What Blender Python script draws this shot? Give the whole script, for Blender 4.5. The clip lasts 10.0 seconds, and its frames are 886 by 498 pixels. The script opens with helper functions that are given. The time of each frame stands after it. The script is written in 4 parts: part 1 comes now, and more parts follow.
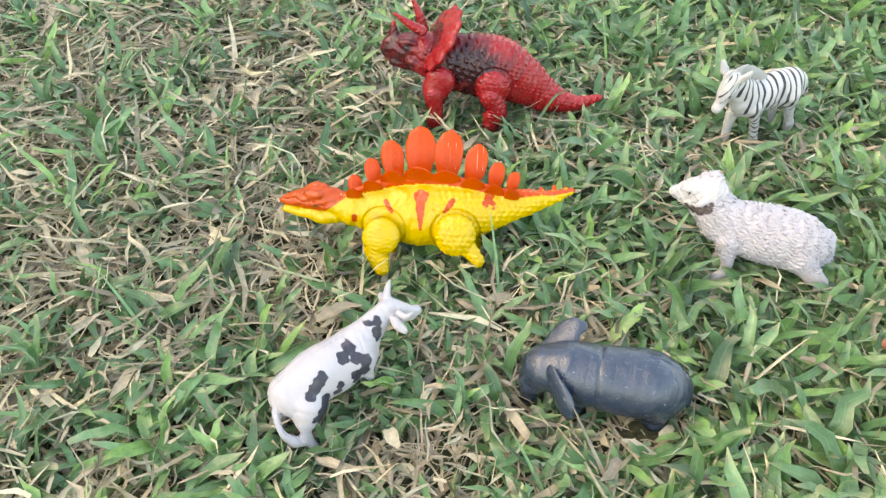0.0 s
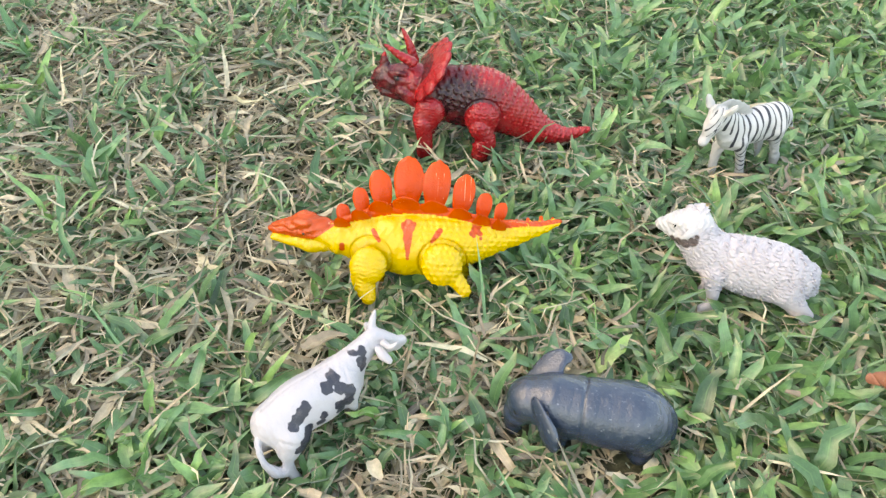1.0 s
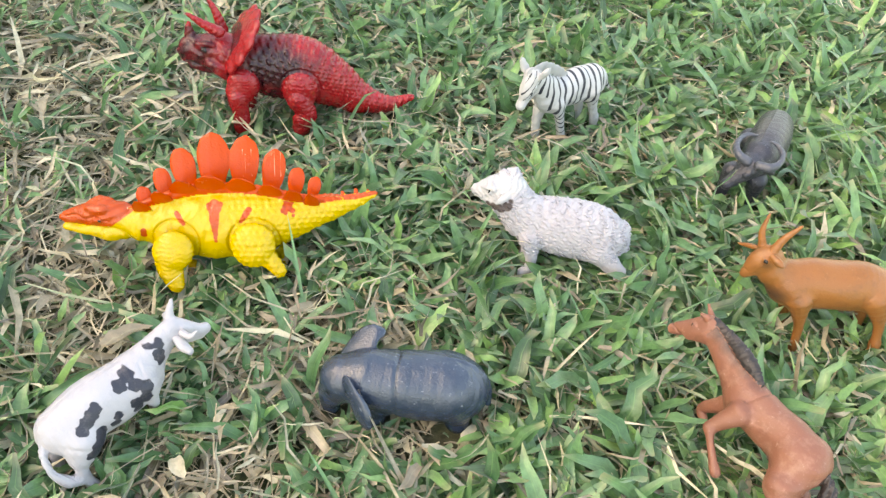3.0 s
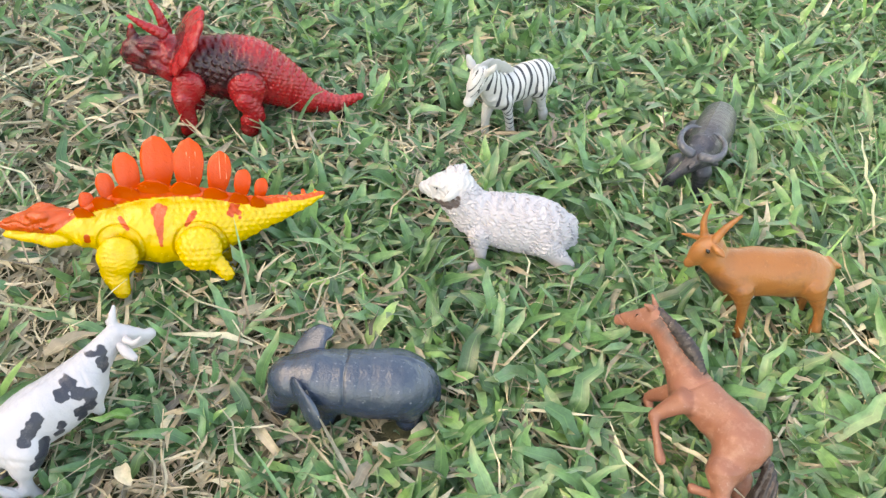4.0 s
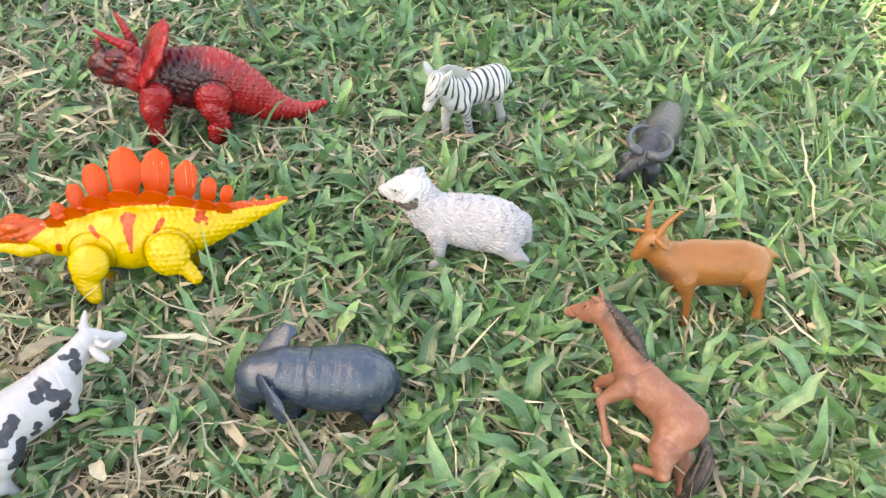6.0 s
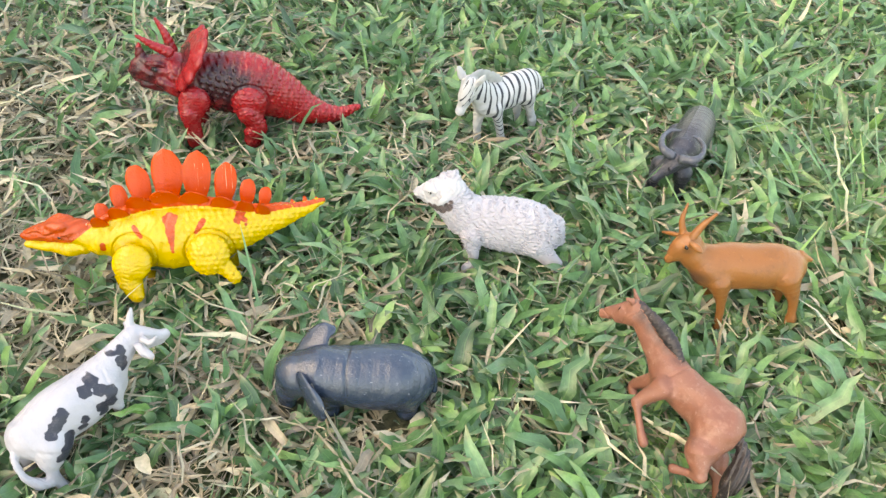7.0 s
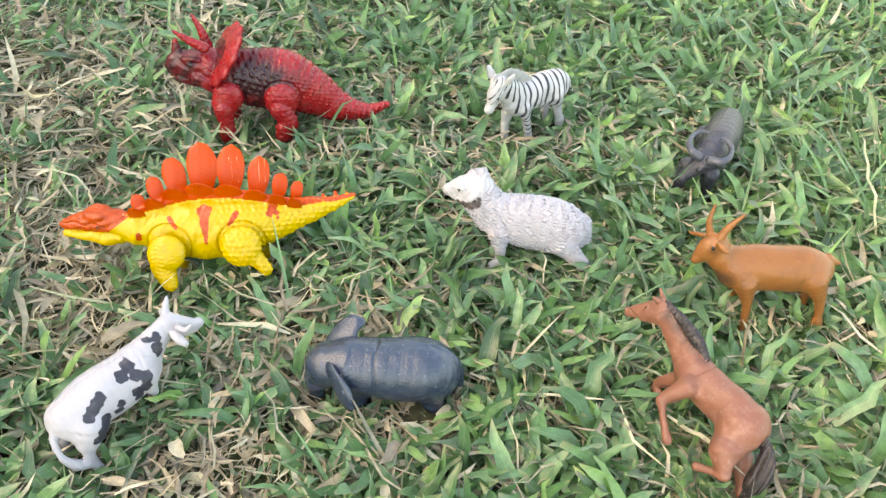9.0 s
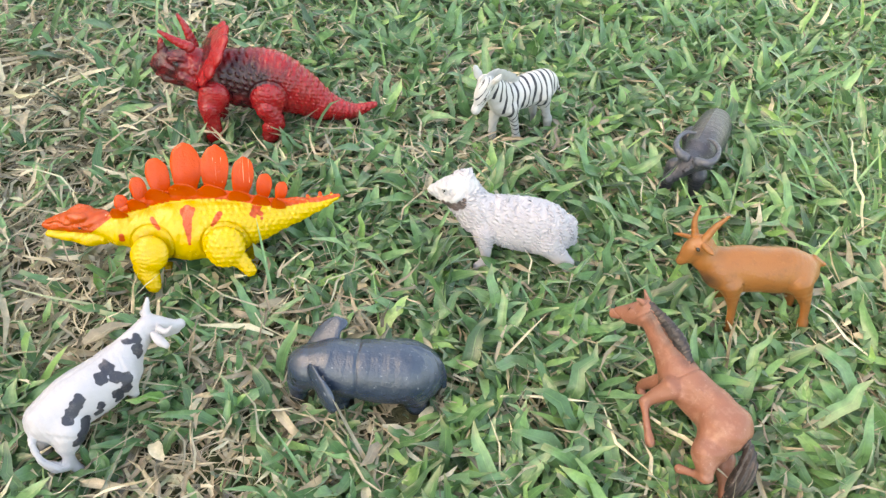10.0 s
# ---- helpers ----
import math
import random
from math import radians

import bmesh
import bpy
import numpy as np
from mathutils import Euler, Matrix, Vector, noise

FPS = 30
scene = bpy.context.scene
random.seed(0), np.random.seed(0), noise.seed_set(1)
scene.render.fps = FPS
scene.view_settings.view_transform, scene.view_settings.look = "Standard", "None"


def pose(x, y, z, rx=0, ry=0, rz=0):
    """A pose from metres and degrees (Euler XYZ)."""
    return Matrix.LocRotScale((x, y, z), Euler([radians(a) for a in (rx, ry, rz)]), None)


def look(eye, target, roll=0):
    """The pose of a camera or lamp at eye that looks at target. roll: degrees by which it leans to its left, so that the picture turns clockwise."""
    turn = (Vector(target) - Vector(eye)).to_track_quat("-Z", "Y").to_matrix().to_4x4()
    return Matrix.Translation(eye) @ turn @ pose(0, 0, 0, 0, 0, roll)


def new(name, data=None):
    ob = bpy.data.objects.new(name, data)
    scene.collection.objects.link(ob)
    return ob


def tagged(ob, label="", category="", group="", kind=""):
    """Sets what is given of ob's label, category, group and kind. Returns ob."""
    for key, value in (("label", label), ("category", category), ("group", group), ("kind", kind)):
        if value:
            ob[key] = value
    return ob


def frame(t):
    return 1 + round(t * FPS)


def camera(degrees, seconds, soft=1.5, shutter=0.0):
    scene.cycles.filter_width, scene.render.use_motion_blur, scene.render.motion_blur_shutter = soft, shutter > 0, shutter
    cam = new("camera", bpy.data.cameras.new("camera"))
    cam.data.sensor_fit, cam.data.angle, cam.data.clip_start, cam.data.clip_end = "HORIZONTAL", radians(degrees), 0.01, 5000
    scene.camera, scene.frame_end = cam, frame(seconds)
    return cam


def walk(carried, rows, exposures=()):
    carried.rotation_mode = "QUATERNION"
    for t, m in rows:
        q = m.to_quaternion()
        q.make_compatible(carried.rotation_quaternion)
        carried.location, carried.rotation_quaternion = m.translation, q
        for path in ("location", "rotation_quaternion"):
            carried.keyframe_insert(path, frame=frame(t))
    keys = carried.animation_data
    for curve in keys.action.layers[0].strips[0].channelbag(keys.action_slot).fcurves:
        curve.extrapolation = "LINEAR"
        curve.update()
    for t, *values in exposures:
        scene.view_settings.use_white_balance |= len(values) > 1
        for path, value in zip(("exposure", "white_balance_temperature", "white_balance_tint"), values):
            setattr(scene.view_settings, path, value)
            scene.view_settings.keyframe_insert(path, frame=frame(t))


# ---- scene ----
cam = camera(61.5, 10.0, soft=1.35)
PATH = [
    (0, (0.009, 0.021, 0.326), (-0.099, 1.396, -1.123), -0.6),
    (0.5, (0.01, 0.022, 0.327), (-0.124, 1.409, -1.107), -0.6),
    (1, (0.013, 0.022, 0.328), (-0.083, 1.448, -1.071), 0.4),
    (1.5, (0.019, 0.024, 0.325), (0.0, 1.47, -1.057), 2.1),
    (2, (0.032, 0.028, 0.324), (0.102, 1.459, -1.071), 3.8),
    (2.5, (0.044, 0.031, 0.321), (0.192, 1.421, -1.11), 4.9),
    (4, (0.064, 0.029, 0.324), (0.35, 1.387, -1.116), 6.5),
    (4.5, (0.072, 0.027, 0.325), (0.388, 1.378, -1.116), 6.6),
    (5, (0.082, 0.024, 0.329), (0.42, 1.364, -1.117), 6.7),
    (5.5, (0.08, 0.018, 0.339), (0.418, 1.358, -1.106), 6.7),
    (7, (0.064, 0.01, 0.341), (0.348, 1.377, -1.09), 5.3),
    (7.5, (0.061, 0.007, 0.342), (0.328, 1.377, -1.09), 5.2),
    (8, (0.057, 0.006, 0.343), (0.303, 1.379, -1.09), 5.1),
    (8.5, (0.055, 0.005, 0.343), (0.29, 1.38, -1.09), 4.9),
    (9, (0.058, 0.005, 0.343), (0.292, 1.379, -1.091), 4.9),
    (9.5, (0.063, 0.006, 0.343), (0.301, 1.379, -1.092), 5.0),
    (10, (0.066, 0.006, 0.343), (0.305, 1.378, -1.092), 5.1),
]

# ---------------------------------------------------------------- world and light
EXPOSURE, KELVIN, TINT = 3.08, 9600, 10.0
SUN_AZ, SUN_EL = radians(186), radians(36)      # sun low over the added shading wall
world = bpy.data.worlds.new("sky")
scene.world = world
world.use_nodes = True
wn = world.node_tree.nodes
sky = wn.new("ShaderNodeTexSky")
sky.sky_type, sky.sun_disc = "NISHITA", False
sky.sun_elevation, sky.sun_rotation = SUN_EL, math.pi / 2 - SUN_AZ
sky.dust_density, sky.air_density = 2.0, 1.0
world.node_tree.links.new(sky.outputs[0], wn["Background"].inputs[0])
wn["Background"].inputs[1].default_value = 0.12
sun = new("sun", bpy.data.lights.new("sun", "SUN"))
sun.data.energy, sun.data.angle, sun.data.color = 4.0, radians(0.53), (1.0, 0.93, 0.82)
sun_way = Vector((math.cos(SUN_AZ) * math.cos(SUN_EL), math.sin(SUN_AZ) * math.cos(SUN_EL), math.sin(SUN_EL)))
sun.matrix_world = look(sun_way * 20, (0, 0, 0))
walk(cam, [(t, look(eye, target, roll)) for t, eye, target, roll in PATH], exposures=[(0, EXPOSURE, KELVIN, TINT), (10, EXPOSURE, KELVIN, TINT)])


# ---------------------------------------------------------------- materials
def material(name):
    m = bpy.data.materials.new(name)
    m.use_nodes = True
    return m, m.node_tree.nodes, m.node_tree.links, m.node_tree.nodes["Principled BSDF"]


def node(nodes, kind, **values):
    n = nodes.new(kind)
    for key, value in values.items():
        n.inputs[key].default_value = value
    return n


def ramp(nodes, stops):
    r = nodes.new("ShaderNodeValToRGB")
    els = r.color_ramp.elements
    while len(els) < len(stops):
        els.new(0.5)
    for e, (p, c) in zip(els, stops):
        e.position, e.color = p, (*c, 1)
    return r


def mixer(nodes, links, fac, a, b, blend="MIX"):
    m = nodes.new("ShaderNodeMix")
    m.data_type, m.blend_type = "RGBA", blend
    for slot, value in ((0, fac), (6, a), (7, b)):
        if isinstance(value, bpy.types.NodeSocket):
            links.new(value, m.inputs[slot])
        elif slot == 0:
            m.inputs[0].default_value = value
        else:
            m.inputs[slot].default_value = (*value, 1)
    return m.outputs[2]


def moulded(name, base, second=None, edge=(0.45, 0.55), rough=0.45, dirt=(0.3, 0.26, 0.2), dirty=0.25, worn=None, wear=0.0, grain=900.0, relief=0.4, scales=0.0, gloss=0.5):
    """Painted moulded plastic: two paints parted by the mesh's paint value, dust, rubbed spots and a fine grain."""
    m, nodes, links, bsdf = material(name)
    place = nodes.new("ShaderNodeTexCoord").outputs["Object"]
    big = node(nodes, "ShaderNodeTexNoise", Scale=45.0, Detail=4.0)
    small = node(nodes, "ShaderNodeTexNoise", Scale=grain, Detail=3.0, Roughness=0.6)
    links.new(place, big.inputs["Vector"]), links.new(place, small.inputs["Vector"])
    tint = mixer(nodes, links, big.outputs[0], [c * 0.82 for c in base], [min(1, c * 1.12) for c in base])
    if second:
        paint = nodes.new("ShaderNodeAttribute")
        paint.attribute_name = "paint"
        wobble = nodes.new("ShaderNodeMath")
        wobble.operation = "MULTIPLY_ADD"
        links.new(small.outputs[0], wobble.inputs[0])
        wobble.inputs[1].default_value = 0.12
        links.new(paint.outputs["Fac"], wobble.inputs[2])
        part_of = ramp(nodes, [(edge[0] + 0.06, (0, 0, 0)), (edge[1] + 0.06, (1, 1, 1))])
        links.new(wobble.outputs[0], part_of.inputs[0])
        tint = mixer(nodes, links, part_of.outputs[0], tint, second)
    spots = ramp(nodes, [(0.52, (0, 0, 0)), (0.75, (dirty, dirty, dirty))])
    stain = node(nodes, "ShaderNodeTexNoise", Scale=120.0, Detail=6.0, Roughness=0.7)
    links.new(place, stain.inputs["Vector"]), links.new(stain.outputs[0], spots.inputs[0])
    tint = mixer(nodes, links, spots.outputs[0], tint, dirt)
    if worn:
        rub = node(nodes, "ShaderNodeTexNoise", Scale=420.0, Detail=5.0, Roughness=0.75)
        links.new(place, rub.inputs["Vector"])
        marks = ramp(nodes, [(0.6, (0, 0, 0)), (0.7, (wear, wear, wear))])
        links.new(rub.outputs[0], marks.inputs[0])
        tint = mixer(nodes, links, marks.outputs[0], tint, worn)
    links.new(tint, bsdf.inputs["Base Color"])
    bsdf.inputs["Specular IOR Level"].default_value = gloss
    shine = nodes.new("ShaderNodeMapRange")
    shine.inputs[3].default_value, shine.inputs[4].default_value = rough - 0.08, rough + 0.12
    links.new(stain.outputs[0], shine.inputs[0]), links.new(shine.outputs[0], bsdf.inputs["Roughness"])
    bump = node(nodes, "ShaderNodeBump", Strength=relief, Distance=0.0006)
    links.new(small.outputs[0], bump.inputs["Height"])
    if scales:
        warp = mixer(nodes, links, 0.002, place, big.outputs[1])
        pebble = node(nodes, "ShaderNodeTexVoronoi", Scale=scales)
        pebble.feature = "SMOOTH_F1"
        links.new(warp, pebble.inputs["Vector"])
        knob = node(nodes, "ShaderNodeBump", Strength=0.55, Distance=0.0009)
        knob.invert = True
        links.new(pebble.outputs[0], knob.inputs["Height"]), links.new(bump.outputs[0], knob.inputs["Normal"])
        bump = knob
    links.new(bump.outputs[0], bsdf.inputs["Normal"])
    return m


def leaf(name, stops, dull, veins=0.1, through_light=0.35):
    """Grass blades: a colour for each blade by its tone, paler towards the midrib, spotted and browned at the tip."""
    m, nodes, links, bsdf = material(name)
    tone, along, across = (nodes.new("ShaderNodeAttribute") for _ in range(3))
    tone.attribute_name, along.attribute_name, across.attribute_name = "tone", "along", "across"
    place = nodes.new("ShaderNodeTexCoord").outputs["Object"]
    colour = ramp(nodes, stops)
    links.new(tone.outputs["Fac"], colour.inputs[0])
    patch = node(nodes, "ShaderNodeTexNoise", Scale=160.0, Detail=5.0, Roughness=0.65)
    links.new(place, patch.inputs["Vector"])
    shade = ramp(nodes, [(0.3, (0.6, 0.64, 0.58)), (0.7, (1.3, 1.25, 1.25))])
    links.new(patch.outputs[0], shade.inputs[0])
    tint = mixer(nodes, links, 1.0, colour.outputs[0], shade.outputs[0], "MULTIPLY")
    bruise = ramp(nodes, [(0.56, (0, 0, 0)), (0.74, (0.34, 0.34, 0.34))])
    scuff = node(nodes, "ShaderNodeTexNoise", Scale=75.0, Detail=6.0, Roughness=0.7)
    links.new(place, scuff.inputs["Vector"]), links.new(scuff.outputs[0], bruise.inputs[0])
    tint = mixer(nodes, links, bruise.outputs[0], tint, (0.43, 0.46, 0.32))
    # long fine veins, and a paler midrib
    stripe = nodes.new("ShaderNodeMath")
    stripe.operation = "SINE"
    times = nodes.new("ShaderNodeMath")
    times.operation = "MULTIPLY"
    times.inputs[1].default_value = 24.0
    links.new(across.outputs["Fac"], times.inputs[0]), links.new(times.outputs[0], stripe.inputs[0])
    rib = ramp(nodes, [(0.0, (0.12, 0.12, 0.12)), (0.12, (0, 0, 0))])
    flat_across = nodes.new("ShaderNodeMath")
    flat_across.operation = "ABSOLUTE"
    links.new(across.outputs["Fac"], flat_across.inputs[0]), links.new(flat_across.outputs[0], rib.inputs[0])
    tint = mixer(nodes, links, rib.outputs[0], tint, [min(1, c * 1.9 + 0.02) for c in stops[-1][1]])
    tip = ramp(nodes, [(0.8, (0, 0, 0)), (1.0, (0.6, 0.6, 0.6))])
    links.new(along.outputs["Fac"], tip.inputs[0])
    tint = mixer(nodes, links, tip.outputs[0], tint, dull)
    links.new(tint, bsdf.inputs["Base Color"])
    bsdf.inputs["Roughness"].default_value = 0.36
    bsdf.inputs["Sheen Weight"].default_value, bsdf.inputs["Sheen Roughness"].default_value = 0.45, 0.45
    bsdf.inputs["Specular IOR Level"].default_value = 1.0
    bump = node(nodes, "ShaderNodeBump", Strength=veins, Distance=0.0004)
    links.new(stripe.outputs[0], bump.inputs["Height"]), links.new(bump.outputs[0], bsdf.inputs["Normal"])
    glow = nodes.new("ShaderNodeBsdfTranslucent")
    links.new(tint, glow.inputs[0])
    both = nodes.new("ShaderNodeMixShader")
    both.inputs[0].default_value = through_light
    links.new(bsdf.outputs[0], both.inputs[1]), links.new(glow.outputs[0], both.inputs[2])
    links.new(both.outputs[0], nodes["Material Output"].inputs[0])
    return m


GREEN = leaf("grass_blade", [(0.0, (0.036, 0.108, 0.030)), (0.35, (0.092, 0.235, 0.080)), (0.75, (0.180, 0.37, 0.155)), (1.0, (0.27, 0.49, 0.13))], (0.42, 0.35, 0.2))
STRAW = leaf("dry_blade", [(0.0, (0.18, 0.13, 0.08)), (0.45, (0.44, 0.36, 0.235)), (0.85, (0.68, 0.60, 0.42)), (1.0, (0.40, 0.44, 0.24))], (0.48, 0.38, 0.26), through_light=0.2)


def soil_material():
    m, nodes, links, bsdf = material("soil")
    place = nodes.new("ShaderNodeTexCoord").outputs["Object"]
    fine = node(nodes, "ShaderNodeTexNoise", Scale=220.0, Detail=8.0, Roughness=0.7)
    wide = node(nodes, "ShaderNodeTexNoise", Scale=9.0, Detail=5.0)
    links.new(place, fine.inputs["Vector"]), links.new(place, wide.inputs["Vector"])
    earth = ramp(nodes, [(0.3, (0.06, 0.047, 0.034)), (0.55, (0.16, 0.13, 0.095)), (0.75, (0.3, 0.25, 0.18))])
    links.new(fine.outputs[0], earth.inputs[0])
    turf = ramp(nodes, [(0.3, (0.03, 0.055, 0.014)), (0.7, (0.08, 0.125, 0.034))])
    links.new(fine.outputs[0], turf.inputs[0])
    cover = ramp(nodes, [(0.4, (0.4, 0.4, 0.4)), (0.6, (0.9, 0.9, 0.9))])
    lawn = node(nodes, "ShaderNodeTexNoise", Scale=1.1, Detail=4.0)
    links.new(place, lawn.inputs["Vector"])
    blend = node(nodes, "ShaderNodeMath")
    blend.operation = "MULTIPLY_ADD"
    blend.inputs[1].default_value = 0.8
    links.new(lawn.outputs[0], blend.inputs[0]), links.new(wide.outputs[0], blend.inputs[2])
    patchy = node(nodes, "ShaderNodeMath")
    patchy.operation = "SUBTRACT"
    patchy.inputs[1].default_value = 0.38
    links.new(blend.outputs[0], patchy.inputs[0])
    links.new(patchy.outputs[0], cover.inputs[0])
    links.new(mixer(nodes, links, cover.outputs[0], earth.outputs[0], turf.outputs[0]), bsdf.inputs["Base Color"])
    bsdf.inputs["Roughness"].default_value = 0.95
    bump = node(nodes, "ShaderNodeBump", Strength=0.9, Distance=0.004)
    links.new(fine.outputs[0], bump.inputs["Height"]), links.new(bump.outputs[0], bsdf.inputs["Normal"])
    return m


def plaster_material():
    m, nodes, links, bsdf = material("plaster")
    place = nodes.new("ShaderNodeTexCoord").outputs["Object"]
    fine = node(nodes, "ShaderNodeTexNoise", Scale=60.0, Detail=6.0)
    wide = node(nodes, "ShaderNodeTexNoise", Scale=1.3, Detail=5.0)
    links.new(place, fine.inputs["Vector"]), links.new(place, wide.inputs["Vector"])
    tint = ramp(nodes, [(0.3, (0.5, 0.48, 0.44)), (0.7, (0.7, 0.68, 0.63))])
    links.new(wide.outputs[0], tint.inputs[0]), links.new(tint.outputs[0], bsdf.inputs["Base Color"])
    bsdf.inputs["Roughness"].default_value = 0.9
    bump = node(nodes, "ShaderNodeBump", Strength=0.4, Distance=0.003)
    links.new(fine.outputs[0], bump.inputs["Height"]), links.new(bump.outputs[0], bsdf.inputs["Normal"])
    return m


# ---------------------------------------------------------------- ground and wall
def swell(x, y):
    """Height of the lawn's soil."""
    return 0.0025 * np.sin(x * 21 + 1.3) * np.cos(y * 17) + 0.0018 * np.sin(x * 47 + y * 39) - 0.003


def plain_mesh(name, verts, faces, mat, smooth=True):
    me = bpy.data.meshes.new(name)
    me.from_pydata(verts, [], faces)
    me.materials.append(mat)
    if smooth:
        me.polygons.foreach_set("use_smooth", [True] * len(me.polygons))
    return me


def build_ground():
    step = np.linspace(-1, 1, 181)
    reach = 0.75 * step + 0.9 * step ** 5 + 250 * step ** 31
    xs, ys = np.meshgrid(reach + 0.12, reach + 0.4, indexing="ij")
    zs = np.where(np.hypot(xs, ys) < 4, swell(xs, ys), -0.003)
    verts = np.stack([xs, ys, zs], -1).reshape(-1, 3)
    n = len(step)
    i = (np.arange(n - 1)[:, None] * n + np.arange(n - 1)).ravel()
    faces = np.stack([i, i + n, i + n + 1, i + 1], 1)
    ob = new("ground", plain_mesh("ground", verts.tolist(), faces.tolist(), soil_material()))
    tagged(ob, "brown soil of a worn lawn, bare in places", "ground", kind="structure")


def build_wall():
    # Added beside the lawn, unseen; its shadow ends along a line past the toys.
    way = Vector((0.397, 0.918, 0)).normalized()
    aside = Vector((-way.y, way.x, 0))
    edge = Vector((0.66, 0.60, 0))
    high = 2.6
    toward = Vector((sun_way.x, sun_way.y, 0))
    gap = high / sun_way.z * toward.dot(aside)
    mid = edge + aside * (gap + 0.1)
    bm = bmesh.new()
    bmesh.ops.create_cube(bm, size=1, matrix=Matrix.Translation((0, 0, high / 2)) @ Matrix.Diagonal((14, 0.2, high, 1)))
    bmesh.ops.bevel(bm, geom=bm.edges[:], offset=0.012, segments=2, affect="EDGES")
    me = bpy.data.meshes.new("wall_shade_caster")
    bm.to_mesh(me)
    bm.free()
    me.materials.append(plaster_material())
    ob = new("wall_shade_caster", me)
    ob.matrix_world = Matrix.Translation(mid) @ pose(0, 0, 0, 0, 0, math.degrees(math.atan2(way.y, way.x)))
    tagged(ob, "plain pale rendered wall, added out of view to shade the lawn", "wall", kind="structure")


build_ground()
build_wall()


# ---------------------------------------------------------------- moulded toys
# which part bears another
BEARER = {"eye": "head", "ear": "head", "horn": "head", "nose_horn": "head", "frill": "head", "jaw": "head", "crest": "head", "tuft": "head", "trunk": "head", "mane": "neck", "plate": "body", "ridge": "body"}


class Toy:
    """A moulded figure, grown from tapered limbs that flow into one another. Millimetres: x ahead, y to its left, z up."""

    def __init__(self, name, label, place, soft=2.6, cell=0.65):
        self.root = tagged(new(name), label, "toy", "toys on the lawn")
        self.root.matrix_world = self.place = place
        self.soft, self.cell, self.limbs = soft, cell, []

    def chain(self, part, *stations, flat=1.0, k=None, axis=(0, 1, 0)):
        """One limb that curves through stations (x, y, z, radius); flat squeezes it along axis; k is how softly it flows into the rest."""
        st = np.array(stations, float)
        if len(st) > 2:
            run = np.vstack([2 * st[0] - st[1], st, 2 * st[-1] - st[-2]])
            fine = []
            for p0, p1, p2, p3 in zip(run, run[1:], run[2:], run[3:]):
                for t in (0.0, 0.25, 0.5, 0.75):
                    fine.append(0.5 * (2 * p1 + (p2 - p0) * t + (2 * p0 - 5 * p1 + 4 * p2 - p3) * t ** 2 + (3 * p1 - p0 - 3 * p2 + p3) * t ** 3))
            st = np.array(fine + [st[-1]])
            st[:, 3] = np.maximum(st[:, 3], 0.5)
        self.limbs.append((part, st, flat, self.soft if k is None else k, np.array(Vector(axis).normalized())))

    def distance(self, limb, p):
        _, st, flat, _, axis = limb
        squeeze = np.eye(3) + (1 / flat - 1) * np.outer(axis, axis)
        q, c = p @ squeeze, st[:, :3] @ squeeze
        best = np.full(p.shape[:-1], 99.0)
        for a, b, ra, rb in zip(c, c[1:] if len(c) > 1 else c, st[:, 3], st[1:, 3] if len(c) > 1 else st[:, 3]):
            ab = b - a
            t = np.clip(((q - a) @ ab) / max(ab @ ab, 1e-9), 0, 1)
            off = q - a - t[..., None] * ab
            best = np.minimum(best, np.sqrt((off * off).sum(-1)) - (ra + t * (rb - ra)))
        return best * min(1, flat ** 0.5)

    def bounds(self, limb, more):
        _, st, flat, _, _ = limb
        r = st[:, 3:].max() * max(1, flat) + more
        return st[:, :3].min(0) - r, st[:, :3].max(0) + r

    def holds(self, world, margin=0.4):
        """Which of the world's points lie inside the figure."""
        m = np.array(self.place.inverted())
        p = (world @ m[:3, :3].T + m[:3, 3]) * 1000
        inside = np.zeros(len(p), bool)
        for limb in self.limbs:
            low, high = self.bounds(limb, 2)
            near = ((p > low) & (p < high)).all(1)
            inside[near] |= self.distance(limb, p[near]) < margin
        return inside

    def build(self, mats, detail=None, paint=None, labels={}):
        """The figure's skin, cut into its parts. mats: a material for each part; "" for the rest."""
        h = self.cell
        ends = [self.bounds(limb, 3) for limb in self.limbs]
        low, high = np.min([a for a, _ in ends], 0), np.max([b for _, b in ends], 0)
        axes = [np.arange(lo, hi, h) for lo, hi in zip(low, high)]
        shape = tuple(len(a) for a in axes)
        field, raw, owner = np.full(shape, 20.0), np.full(shape, 50.0), np.zeros(shape, np.int16)
        parts = list(dict.fromkeys(l[0] for l in self.limbs))
        for limb in self.limbs:
            part, k = limb[0], limb[3]
            lo, hi = self.bounds(limb, 4)
            cut = tuple(slice(max(0, int((lo[i] - low[i]) / h)), int((hi[i] - low[i]) / h) + 1) for i in range(3))
            p = np.stack(np.meshgrid(*(axes[i][cut[i]] for i in range(3)), indexing="ij"), -1)
            d = self.distance(limb, p)
            old = field[cut]
            w = np.clip(0.5 + 0.5 * (old - d) / k, 0, 1)
            field[cut] = old * (1 - w) + d * w - k * w * (1 - w)
            mine = d < raw[cut]
            owner[cut][mine] = parts.index(part)
            raw[cut] = np.minimum(raw[cut], d)
        if detail:
            skin = np.abs(field) < 3
            where = np.argwhere(skin) * h + low
            field[skin] -= detail(where, np.array(parts)[owner[skin]])
        self.skin(field, owner, parts, low, h, mats, paint, labels)

